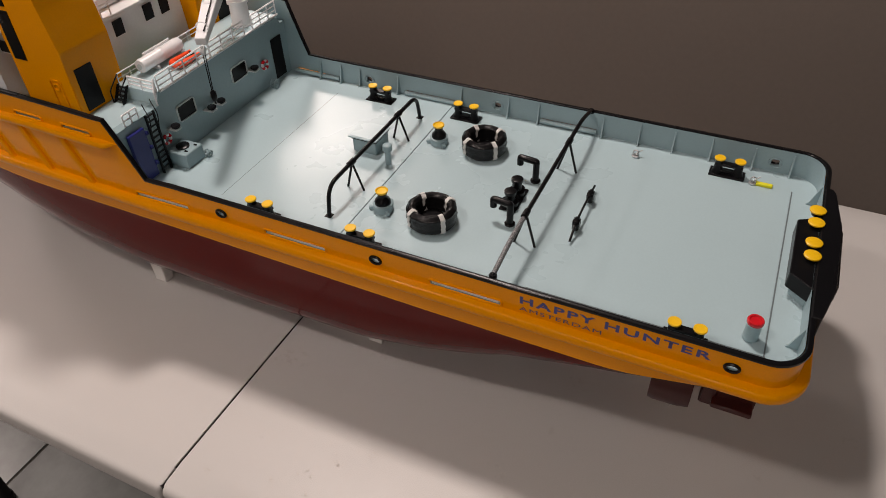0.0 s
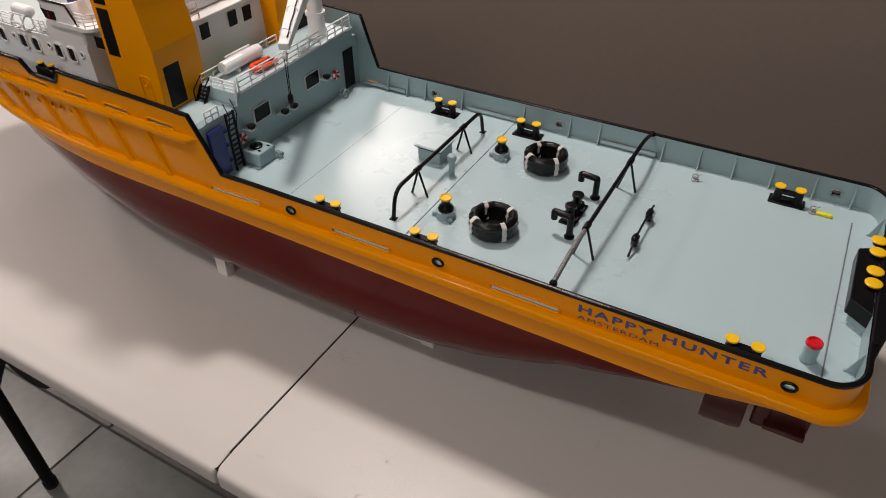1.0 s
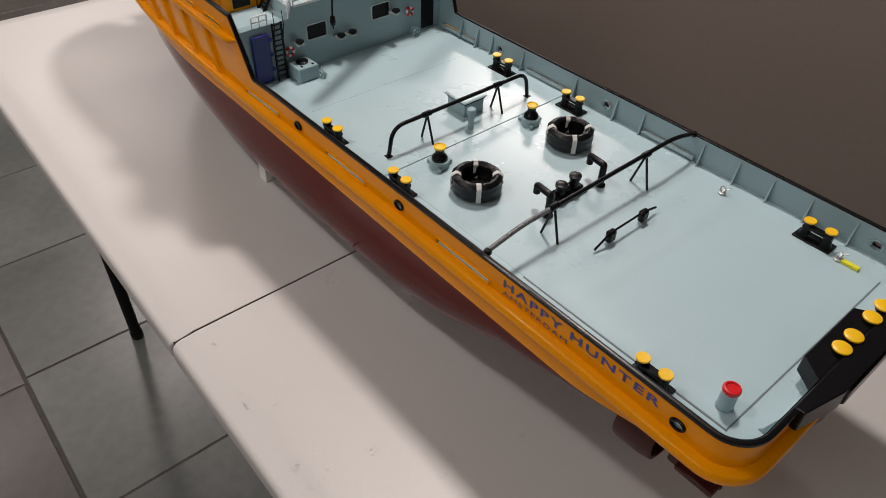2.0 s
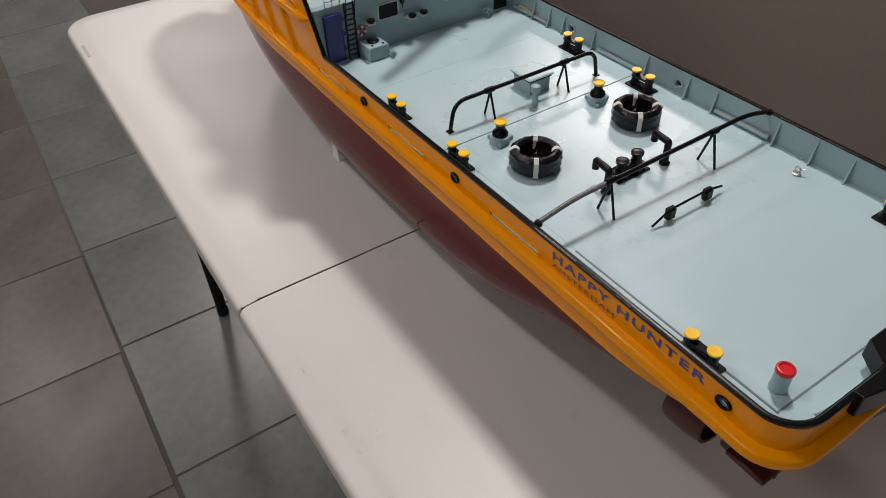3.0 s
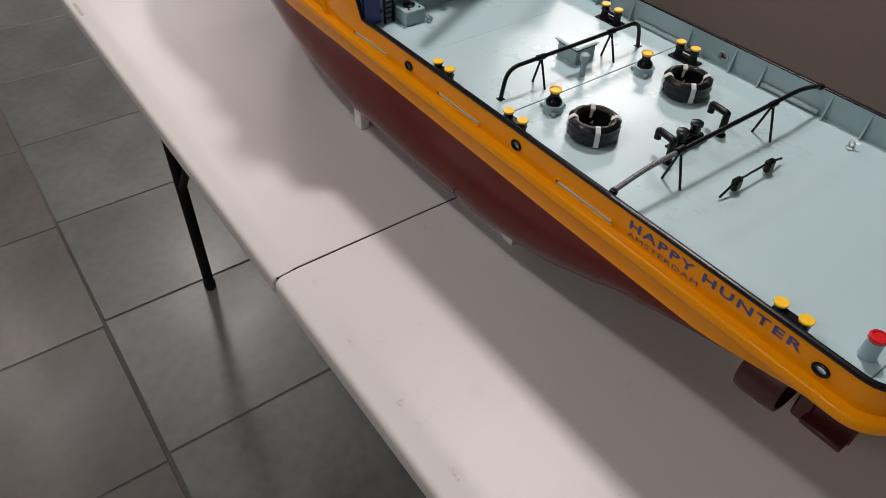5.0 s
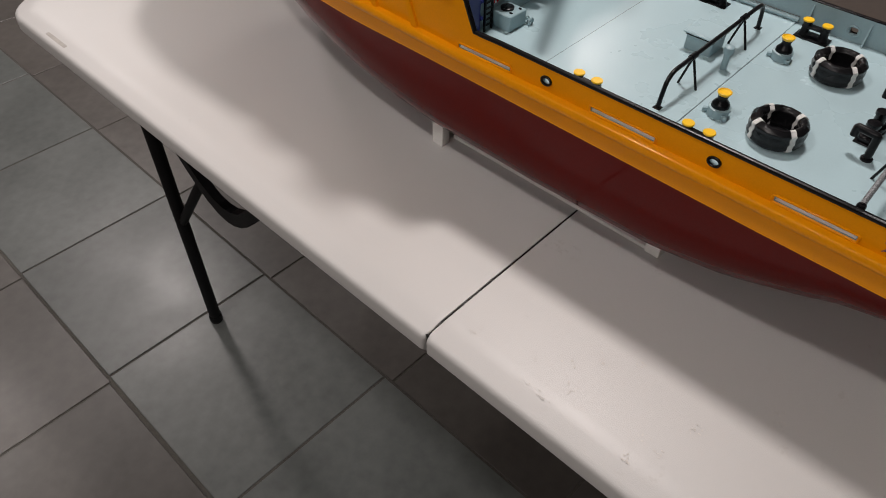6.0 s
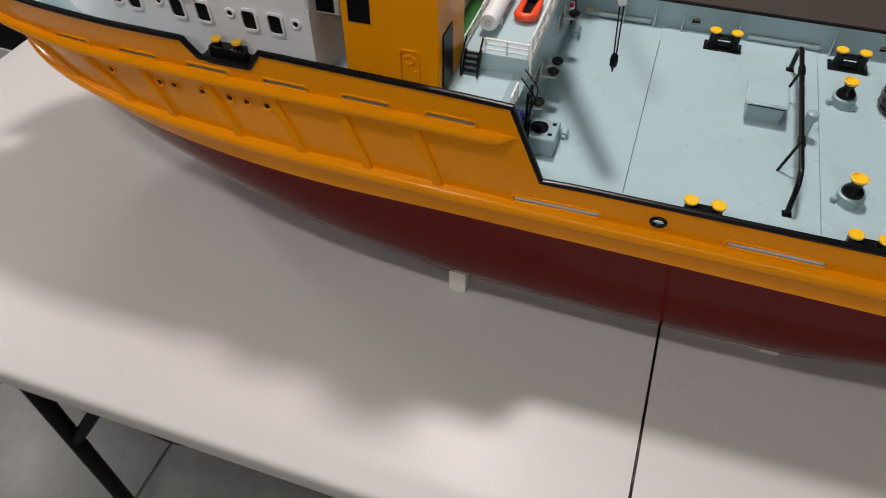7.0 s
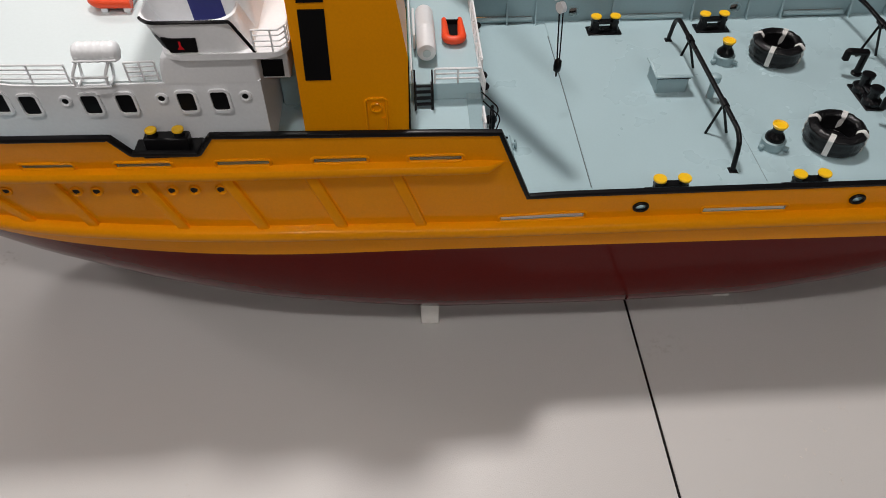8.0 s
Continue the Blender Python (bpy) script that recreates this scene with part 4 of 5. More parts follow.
# ---------------------------------------------------------------- loose fender rings lying on deck
def fender_ring(x, y):
    ob = thing("fender_ring", (x, y, DZ + 0.001), "black rubber fender ring tied with four white straps", "fender", "fender rings on deck")
    bm = BM()
    c = Vector((x, y, DZ + 0.001))
    R, half_w, h = 0.0203, 0.0050, 0.0215
    prof = []
    for k in range(44):
        a = 2 * math.pi * k / 44
        ca, sa = math.cos(a), math.sin(a)
        rr = half_w * math.copysign(abs(ca) ** 0.72, ca)
        zz = h / 2 + h / 2 * math.copysign(abs(sa) ** 0.62, sa)
        if abs(ca) > 0.2:
            rr -= math.copysign(0.0012, ca) * (0.5 + 0.5 * math.cos(3 * 2 * math.pi * zz / h))
        prof.append((R + rr + (0.0009 if sa < 0.6 and ca > 0 else 0), zz))
    seg = 44
    loops = []
    for k in range(seg):
        a = 2 * math.pi * k / seg
        d = Vector((math.cos(a), math.sin(a), 0))
        loops.append([bm.verts.new(c + d * (r + 0.0003 * math.sin(a * 11 + z * 300)) + Vector((0, 0, z + (0.0003 * math.sin(a * 13) if z > h * 0.7 else 0)))) for r, z in prof])
    for k in range(seg):
        skin(bm, loops[k], loops[(k + 1) % seg])
    part("ring", bm, RUBBER, ob, "glossy black rubber ring", smooth=60)
    bm = BM()
    lathe(bm, c, [(0.0150, 0.0), (0.0150, 0.0035), (0.010, 0.0045), (0.001, 0.0040)], 24)
    part("base_disc", bm, RUBBER, ob, "black rubber base")
    for k in range(4):
        a = radians(52 + 90 * k)
        d = Vector((math.cos(a), math.sin(a), 0))
        t = Vector((-d.y, d.x, 0))
        bm = BM()
        rows = []
        for w in (-0.0024, 0.0024):
            rows.append([bm.verts.new(c + t * w + d * (R + (r - R) * 1.10 + 0.0003) + Vector((0, 0, max(0.0006, h / 2 + (z - h / 2) * 1.06)))) for r, z in prof])
        ins = []
        for w in (0.0024, -0.0024):
            ins.append([bm.verts.new(c + t * w + d * (R + (r - R) * 0.98) + Vector((0, 0, max(0.0003, h / 2 + (z - h / 2) * 0.98)))) for r, z in prof])
        skin(bm, rows[0], rows[1]), skin(bm, rows[1], ins[0]), skin(bm, ins[0], ins[1]), skin(bm, ins[1], rows[0])
        part("strap", bm, ROPE, ob, "white cord strap", smooth=60)
    return ob


RINGS_ON_DECK = [fender_ring(0.1640, -0.0890), fender_ring(0.1630, 0.0520)]

# ---------------------------------------------------------------- superstructure
bm = BM()
sel = [x for x in XS if x <= -0.160]
near = [hull(x, UZ, -1, -0.003) for x in sel]
far = [hull(x, UZ, 1, -0.003) for x in sel]
for h in (0.0, -0.006):
    for (a, b), (c, d) in zip(zip(near, near[1:]), zip(far, far[1:])):
        bm.faces.new([bm.verts.new(p + Vector((0, 0, h))) for p in (a, b, d, c)])
bmesh.ops.remove_doubles(bm, verts=bm.verts, dist=1e-6)
part("forecastle_deck", bm, DECK, boat, "pale blue-grey forecastle deck")

BX = -0.1630
bm = BM()
prism(bm, [(CY - 0.1555, DZ), (CY + 0.1555, DZ), (CY + 0.1555, UZ + 0.002), (0.130, UZ + 0.002), (0.126, 0.9965), (-0.094, RZ), (-0.102, UZ + 0.0012), (CY - 0.1555, UZ + 0.0012)], "x", BX - 0.012, BX)
bulk = part("bulkhead", bm, GREYBLUE, boat, "blue-grey deckhouse bulkhead with square windows")
bm = BM()
box(bm, -0.2205, BX - 0.0010, -0.0995, 0.1255, UZ, RZ + 0.0006, 0.0005)
raised = part("raised_deck", bm, DECK, boat, "pale raised deck with white rails")


def window(parent, cx, cy, cz, w, h, normal, shear=0.0, frame_mat=WHITE, t=0.0020, bar=0.0024, r=0.0025):
    """A dark pane in a rounded frame on a wall that faces normal (x or y, with sign)."""
    ax, sg = normal[-1], -1 if normal[0] == "-" else 1
    outer = rounded_rect(-w / 2 - bar, w / 2 + bar, -h / 2 - bar, h / 2 + bar, [r + bar] * 4, 4)
    inner = rounded_rect(-w / 2, w / 2, -h / 2, h / 2, [r] * 4, 4)

    def put(p, d):
        a, b = p[0] + shear * p[1], p[1]
        return (cx + a, cy + sg * d, cz + b) if ax == "y" else (cx + sg * d, cy + a, cz + b)
    bm = BM()
    A = [bm.verts.new(put(p, 0)) for p in outer]
    B = [bm.verts.new(put(p, t)) for p in outer]
    C = [bm.verts.new(put(p, t)) for p in inner]
    D = [bm.verts.new(put(p, 0)) for p in inner]
    skin(bm, A, B), skin(bm, B, C), skin(bm, C, D), skin(bm, D, A)
    part("window_frame", bm, frame_mat, parent, smooth=0)
    bm = BM()
    E = [bm.verts.new(put(p, 0.0001)) for p in inner]
    F = [bm.verts.new(put(p, 0.0005)) for p in inner]
    skin(bm, E, F)
    bm.faces.new(E), bm.faces.new(F)
    part("window_pane", bm, DARKWIN, parent, "black window pane", smooth=0)


window(bulk, BX, -0.0650, 0.9625, 0.0280, 0.0185, "+x", frame_mat=PALE, bar=0.0010)
window(bulk, BX, 0.0340, 0.9630, 0.0280, 0.0185, "+x", frame_mat=PALE, bar=0.0010)
bm = BM()
box(bm, BX, BX + 0.0012, 0.1035, 0.1255, DZ + 0.003, 0.9740, 0.0003)
part("door", bm, DARKWIN, bulk, "black doorway")
bm = BM()
box(bm, BX, BX + 0.0050, -0.1560, -0.1325, DZ + 0.001, 0.9775, 0.001)
part("door", bm, BLUE, bulk, "dark blue door")
bm = BM()
for z in (0.930, 0.950, 0.968):
    box(bm, BX + 0.0005, BX + 0.0065, -0.1340, -0.1300, z, z + 0.004, 0.0005)
part("hinge", bm, BLUE, bulk)

# ladder up the bulkhead with curved hand rails
bm = BM()
ya, yb = -0.1285, -0.1165
for y in (ya, yb):
    box(bm, BX + 0.006, BX + 0.0085, y - 0.0009, y + 0.0009, DZ, 0.9900, 0.0)
for k in range(11):
    z = DZ + 0.006 + 0.0065 * k
    box(bm, BX + 0.0062, BX + 0.0083, ya, yb, z, z + 0.0011, 0.0)
lad = part("ladder", bm, BLACK, boat, "black ladder up to the platform", smooth=0)
for y in (ya, yb):
    bm = BM()
    tube(bm, bend([(BX + 0.0078, y, 0.966), (BX + 0.0125, y, 0.9850), (BX + 0.0115, y + 0.001, 0.9885), (BX - 0.001, y + 0.007, 0.9985)], 0.003), 0.0006, 6)
    part("hand_rail", bm, BLACK, lad)


# vents and fittings along the bulkhead
def mushroom(x, y, z, r=0.0048):
    bm = BM()
    lathe(bm, (x, y, z - 0.004), [(r * 0.5, -0.001), (r * 0.6, 0.0010), (r * 1.0, 0.0014), (r * 1.05, 0.0030), (r * 0.9, 0.0040), (r * 0.3, 0.0043)], 16)
    p = part("mushroom_vent", bm, BLACK, boat, "small black mushroom vent on a bracket")
    bm = BM()
    prism(bm, [(BX, y - 0.0060), (x + 0.004, y - 0.0045), (x + 0.004, y + 0.0045), (BX, y + 0.0060)], "z", z - 0.0062, z - 0.0048)
    part("bracket", bm, PALE, p)


for y, z in ((-0.0955, 0.9615), (-0.0350, 0.9530), (-0.0175, 0.9530), (0.0530, 0.9630)):
    mushroom(BX + 0.010, y, z, 0.0052)
for y, z in ((-0.1065, 0.9470), (0.0815, 0.9505)):
    bm = BM()
    c = Vector((BX + 0.003, y, z))
    rings = []
    for k in range(20):
        a = 2 * math.pi * k / 20
        d = Vector((0, math.cos(a), math.sin(a)))
        rings.append([bm.verts.new(c + d * (0.0052 + 0.0017 * math.cos(t)) + Vector((0.0017 * math.sin(t), 0, 0))) for t in [2 * math.pi * j / 8 for j in range(8)]])
    for k in range(20):
        skin(bm, rings[k], rings[(k + 1) % 20])
    buoy = part("lifebuoy", bm, WHITE, boat, "red and white ring lifebuoy on the bulkhead")
    for q in range(4):
        bm = BM()
        rr = []
        for j in range(5):
            a = radians(90 * q + 12 + 11 * j)
            d = Vector((0, math.cos(a), math.sin(a)))
            rr.append([bm.verts.new(c + d * (0.0052 + 0.0020 * math.cos(t)) + Vector((0.0020 * math.sin(t), 0, 0))) for t in [2 * math.pi * i / 8 for i in range(8)]])
        for a, b in zip(rr, rr[1:]):
            skin(bm, a, b)
        bm.faces.new(rr[0]), bm.faces.new(rr[-1])
        part("band", bm, RED, buoy, "red band")
# deck box with round hatch beside the ladder
bm = BM()
box(bm, BX + 0.001, -0.1330, -0.1120, -0.0835, DZ, 0.9345, 0.0012)
dbox = part("deck_locker", bm, GREYBLUE, boat, "grey deck locker with round black hatch")
bm = BM()
lathe(bm, (-0.1495, -0.0975, 0.9345), [(0.0078, 0), (0.0078, 0.0018), (0.0062, 0.0026), (0.001, 0.0026)], 20)
part("hatch", bm, BLACK, dbox, "round black hatch")
bm = BM()
box(bm, -0.1405, -0.1370, -0.1055, -0.1035, 0.9345, 0.9355)
box(bm, -0.1395, -0.1360, -0.0905, -0.0885, 0.9345, 0.9355)
part("latch", bm, BLACK, dbox, smooth=0)
# rope reel and rope loop
for (x, y, z, r) in ((-0.153, 0.0860, 0.9225, 0.0060), (-0.1300, -0.0815, 0.9210, 0.0036)):
    bm = BM()
    for dx in (-0.003, 0.003):
        tube(bm, [(x + dx, y + r * math.cos(t), z + r * math.sin(t)) for t in [2 * math.pi * k / 16 for k in range(16)]], 0.0008, 6, closed=True)
    tube(bm, [(x - 0.004, y, z), (x + 0.004, y, z)], 0.0015, 8)
    for k in range(4):
        a = math.pi / 2 * k + 0.4
        tube(bm, [(x + 0.003, y, z), (x + 0.003, y + r * math.cos(a), z + r * math.sin(a))], 0.0006, 5)
    part("hose_reel", bm, GREYBLUE, boat, "small grey hose reel on the bulkhead")


# white railings
def railing(pts, h, posts, parent, rows=3, r=0.0009, lean=0.0, material=WHITE):
    pts = [Vector(p) for p in pts]
    total = sum((b - a).length for a, b in zip(pts, pts[1:]))

    def at(d):
        for a, b in zip(pts, pts[1:]):
            L = (b - a).length
            if d <= L + 1e-9:
                return a + (b - a) * (d / L)
            d -= L
        return pts[-1]
    base = None
    for k in range(rows):
        z = h * (k + 1) / rows
        bm = BM()
        tube(bm, [p + Vector((0, 0, z)) for p in pts], r * (1.1 if k == rows - 1 else 0.85), 6)
        if base is None:
            base = part("railing", bm, material, parent, "thin white railing") if parent is not None else None
        else:
            part("railing", bm, material, parent)
    for k in range(posts):
        p = at(total * k / (posts - 1))
        bm = BM()
        tube(bm, [p, p + Vector((0, 0, h))], r, 6)
        part("rail_post", bm, material, parent)


bm = BM()
box(bm, BX - 0.0009, BX + 0.0020, -0.094, 0.128, RZ - 0.001, RZ + 0.0012, 0.0004)
edge = part("platform_edge", bm, WHITE, boat, "white platform edge with railings")
railing([(BX, -0.094, RZ), (BX, 0.060, RZ)], 0.0185, 8, edge)
railing([(BX, 0.076, RZ), (BX, 0.126, RZ)], 0.0185, 4, edge)
railing([(BX - 0.001, -0.0985, RZ), (-0.2005, -0.0985, RZ)], 0.0135, 3, edge)
railing([(-0.2190, -0.096, RZ), (-0.2190, 0.040, RZ)], 0.0110, 8, edge, rows=2, r=0.0007)
railing([(BX - 0.002, -0.096, RZ), (BX + 0.002, -0.1035, UZ + 0.003)], 0.016, 2, edge)
railing([(BX - 0.0015, -0.150, UZ + 0.001), (BX - 0.0015, -0.1300, UZ + 0.001)], 0.0135, 3, edge, rows=2)
# short flight of black steps from lower platform to raised deck
bm = BM()
for x in (-0.2165, -0.2035):
    prism(bm, [(-0.113, UZ), (-0.109, UZ), (-0.0985, RZ + 0.002), (-0.1015, RZ + 0.002)], "x", x - 0.0008, x + 0.0008)
for k in range(4):
    y, z = -0.1105 + 0.0030 * k, UZ + 0.0025 + 0.0037 * k
    box(bm, -0.2165, -0.2035, y, y + 0.0032, z, z + 0.0009)
steps = part("steps", bm, BLACK, boat, "short black steps to the raised deck", smooth=0)
for x in (-0.2170, -0.2030):
    bm = BM()
    tube(bm, bend([(x, -0.113, UZ), (x, -0.113, UZ + 0.014), (x, -0.097, RZ + 0.0120)], 0.004), 0.0008, 6)
    part("hand_rail", bm, BLACK, steps)

bm = BM()
box(bm, -0.2448, -0.2207, -0.0985, 0.0500, UZ - 0.001, UZ + 0.0006, 0.0002)
part("gutter", bm, GREEN, boat, "green painted gutter floor behind the funnel")
# life raft canister on its cradle
bm = BM()
lathe(bm, (-0.2060, -0.0730, 1.0115), [(0.0052, 0.0), (0.0073, 0.0008), (0.0079, 0.0025), (0.0079, 0.0310), (0.0082, 0.0315), (0.0082, 0.0335), (0.0079, 0.0340), (0.0079, 0.0625), (0.0073, 0.0650), (0.005, 0.0660)], 24, (0, 1, 0))
raft = part("life_raft", bm, WHITE, boat, "white cylindrical life raft canister on a cradle")
bm = BM()
lathe(bm, (-0.2060, -0.0736, 1.0115), [(0.0034, 0.0), (0.0034, 0.0009)], 20, (0, 1, 0))
part("end_cap", bm, PALE, raft)
bm = BM()
for y in (-0.052, -0.010):
    box(bm, -0.2135, -0.1985, y - 0.0015, y + 0.0015, RZ, 1.0062, 0.0005)
box(bm, -0.2168, -0.2148, -0.056, -0.012, 1.0050, 1.0185, 0.0005)
part("cradle", bm, WHITE, raft, smooth=0)

# orange workboat dinghy on the raised deck
din = thing("rubber_dinghy", (-0.182, -0.030, RZ), "small orange-red inflatable dinghy on the ship's deck", "dinghy")
bm = BM()
U = bend([(-0.1885, -0.0105, 1.0055), (-0.1885, -0.0450, 1.0060), (-0.1745, -0.0450, 1.0060), (-0.1745, -0.0105, 1.0055)], 0.0068, 8)
tube(bm, U, [0.0022] + [0.0036 + 0.0003 * (k % 2) for k in range(len(U) - 2)] + [0.0022], 12)
part("tube", bm, ORNG_RUB, din, "orange-red inflated tube", smooth=60)
bm = BM()
box(bm, -0.1870, -0.1760, -0.0430, -0.0130, RZ + 0.0012, RZ + 0.0035, 0.0006)
part("floor_board", bm, DARKWIN, din, "dark floor board")
bm = BM()
box(bm, -0.1870, -0.1760, -0.0150, -0.0135, RZ + 0.0012, RZ + 0.0075, 0.0004)
part("transom", bm, DARKWIN, din)

# deck crane
bm = BM()
lathe(bm, (-0.1860, 0.0850, RZ), [(0.0135, 0), (0.0135, 0.002), (0.0118, 0.003), (0.0112, 0.028), (0.0132, 0.029), (0.0132, 0.033), (0.0105, 0.034), (0.0100, 0.075), (0.008, 0.078)], 24)
crane = part("crane_column", bm, WHITE, boat, "white deck crane with folded boom and hook")
bm = BM()
tip, root = Vector((-0.1010, -0.0755, 1.0610)), Vector((-0.1780, 0.0700, 1.0900))
ax = (tip - root).normalized()
sd = ax.cross(Vector((0, 0, 1))).normalized()
up = sd.cross(ax).normalized()
ra = [bm.verts.new(root + sd * a + up * b) for a, b in ((-0.0115, -0.011), (0.0115, -0.011), (0.0115, 0.010), (-0.0115, 0.010))]
rb = [bm.verts.new(tip + sd * a + up * b) for a, b in ((-0.0058, -0.0045), (0.0058, -0.0045), (0.0058, 0.0036), (-0.0058, 0.0036))]
skin(bm, ra, rb), bm.faces.new(ra), bm.faces.new(rb)
bmesh.ops.bevel(bm, geom=list(bm.edges), offset=0.0008, segments=1, affect="EDGES")
boom = part("boom", bm, WHITE, crane, "white tapering crane boom", smooth=0)
# Grey-blue plate on the boom's side stands for the shade in its channel.
bm = BM()
for f0, f1 in ((0.12, 0.86),):
    q = []
    for f in (f0, f1):
        c = root + (tip - root) * f
        w = 0.0115 + (0.0060 - 0.0115) * f
        q += [c + sd * (w + 0.0004) + up * (0.5 * -w), c + sd * (w + 0.0004) + up * (0.45 * w)]
    vs = [bm.verts.new(p) for p in (q[0], q[2], q[3], q[1])]
    vt = [bm.verts.new(p - sd * 0.002) for p in (q[0], q[2], q[3], q[1])]
    skin(bm, vs, vt), bm.faces.new(vs), bm.faces.new(vt)
part("boom_recess", bm, GREYBLUE, boom, smooth=0)
for f in (0.35, 0.62, 0.90):
    bm = BM()
    c = root + (tip - root) * f
    tube(bm, [c + sd * 0.006 * math.cos(t) + up * (0.006 + 0.006 * math.sin(t)) for t in [math.pi * k / 8 for k in range(9)]], 0.0006, 6)
    part("hose_guide", bm, WHITE, crane)
bm = BM()
pts = []
for k in range(13):
    f = 0.08 + 0.86 * k / 12
    c = root + (tip - root) * f
    w = 0.0100 + (0.0040 - 0.0100) * f
    pts.append(c + up * (w + 0.0012 + 0.0010 * math.sin(k * 2.1)) - sd * 0.003)
tube(bm, pts, 0.0008, 6)
part("hydraulic_hose", bm, BLACK, crane, "thin black hose along the boom")
bm = BM()
lathe(bm, tip + Vector((0, 0, -0.010)) - sd * 0.002, [(0.0045, 0), (0.0045, 0.004)], 14, sd)
part("sheave", bm, WHITE, crane)
for d in (-0.0016, 0.0016):
    bm = BM()
    tube(bm, [tip + Vector((d, 0, -0.006)), (-0.0985 + d * 0.6, -0.0800, 1.0065)], 0.0006, 6)
    part("rope", bm, BLACK, crane, "thin black hoist rope")
bm = BM()
lathe(bm, (-0.0985, -0.0800, 0.9970), [(0.0006, -0.006), (0.0012, -0.002), (0.0030, 0.0), (0.0034, 0.004), (0.0030, 0.009), (0.001, 0.011)], 14)
part("hook_block", bm, BLACK, crane, "black hook block")

# funnels
for s, y0, y1 in ((-1, -0.1510, -0.0860), (1, 0.0520, 0.1170)):
    bm = BM()
    prof = [(-0.3010, UZ), (-0.2230, UZ), (-0.2218, 1.0580), (-0.2285, 1.1020), (-0.2345, 1.160), (-0.2965, 1.160), (-0.2998, 1.1030)]
    prism(bm, prof, "y", y0, y1)
    bmesh.ops.bevel(bm, geom=list(bm.edges), offset=0.0012, segments=2, affect="EDGES")
    fun = part("funnel", bm, ORANGE, boat, "glossy orange funnel casing with dark louvres", smooth=0)
    ow = y0 if s < 0 else y1
    sg = "-y" if s < 0 else "+y"
    bm = BM()
    prism(bm, [(-0.2943, 1.0424), (-0.2764, 1.0424), (-0.2752, 1.0964), (-0.2927, 1.0964)], "y", ow - 0.0008, ow + 0.0008)
    part("louvre", bm, DARKWIN, fun, "tall black louvre", smooth=0)
    bm = BM()
    prism(bm, [(-0.2927, 1.1014), (-0.2751, 1.1014), (-0.2745, 1.1400), (-0.2905, 1.1400)], "y", ow - 0.0008, ow + 0.0008)
    part("louvre", bm, DARKWIN, fun, "tall black louvre", smooth=0)
    bm = BM()
    dy0 = y0 + 0.0085 if s < 0 else y1 - 0.0315
    box(bm, -0.2232, -0.2212, dy0, dy0 + 0.0230, UZ + 0.004, 1.0370, 0.0004)
    part("door", bm, DARKWIN, fun, "black doorway")
    # raised access panel
    bm = BM()
    frame_pts = [(-0.2538, ow + s * 0.0004, UZ + 0.006), (-0.2538, ow + s * 0.0004, 1.0233), (-0.2518, ow + s * 0.0004, 1.0253), (-0.2408, ow + s * 0.0004, 1.0253), (-0.2388, ow + s * 0.0004, 1.0233), (-0.2388, ow + s * 0.0004, UZ + 0.006)]
    tube(bm, frame_pts, 0.0010, 6)
    tube(bm, [(-0.2463 + 0.0040 * math.cos(t), ow + s * 0.0004, 1.0172 + 0.0036 * math.sin(t)) for t in [2 * math.pi * k / 16 for k in range(16)]], 0.0010, 6, closed=True)
    box(bm, -0.2423, -0.2398, ow - 0.0012, ow + 0.0012, 1.0070, 1.0080)
    part("access_panel", bm, ORANGE, fun)

# white house between the funnels, seen from astern
bm = BM()
prism(bm, [(-0.330, UZ), (-0.2450, UZ), (-0.2480, 1.0570), (-0.330, 1.0570)], "y", -0.0855, 0.0515)
mid = part("middle_house", bm, WHITE, boat, "white deckhouse between the funnels", smooth=0)
for y, z0, z1 in ((-0.0500, 1.0335, 1.0510), (-0.0020, 1.0330, 1.0510), (0.0240, 1.0315, 1.0490)):
    bm = BM()
    prism(bm, [(y - 0.0070, z0), (y + 0.0065, z0), (y + 0.0070, z1), (y - 0.0065, z1)], "x", -0.2480, -0.2458)
    part("window_pane", bm, DARKWIN, mid, "black window pane", smooth=0)
bm = BM()
box(bm, -0.330, -0.2420, -0.0840, 0.0500, 1.0570, 1.0605, 0.0008)
part("roof_slab", bm, WHITE, mid)
bm = BM()
box(bm, -0.340, -0.2620, -0.0650, 0.0310, 1.0605, 1.1150, 0.003)
tier = part("upper_house", bm, WHITE, boat, "white upper deckhouse tier")
railing([(-0.2440, -0.0830, 1.0605), (-0.2440, -0.0560, 1.0605)], 0.020, 3, tier)

# bow deckhouse
def house_outline(inset, x_aft=-0.3245):
    pts = []
    for x in [x_aft + (-0.66 - x_aft) * k / 16 for k in range(17)]:
        b = 0.1400
        if x < -0.46:
            b = 0.1400 - 0.085 * ((-0.46 - x) / 0.20) ** 2
        pts.append((x, b - inset))
    return [(x, CY - b) for x, b in pts] + [(x, CY + b) for x, b in reversed(pts)]


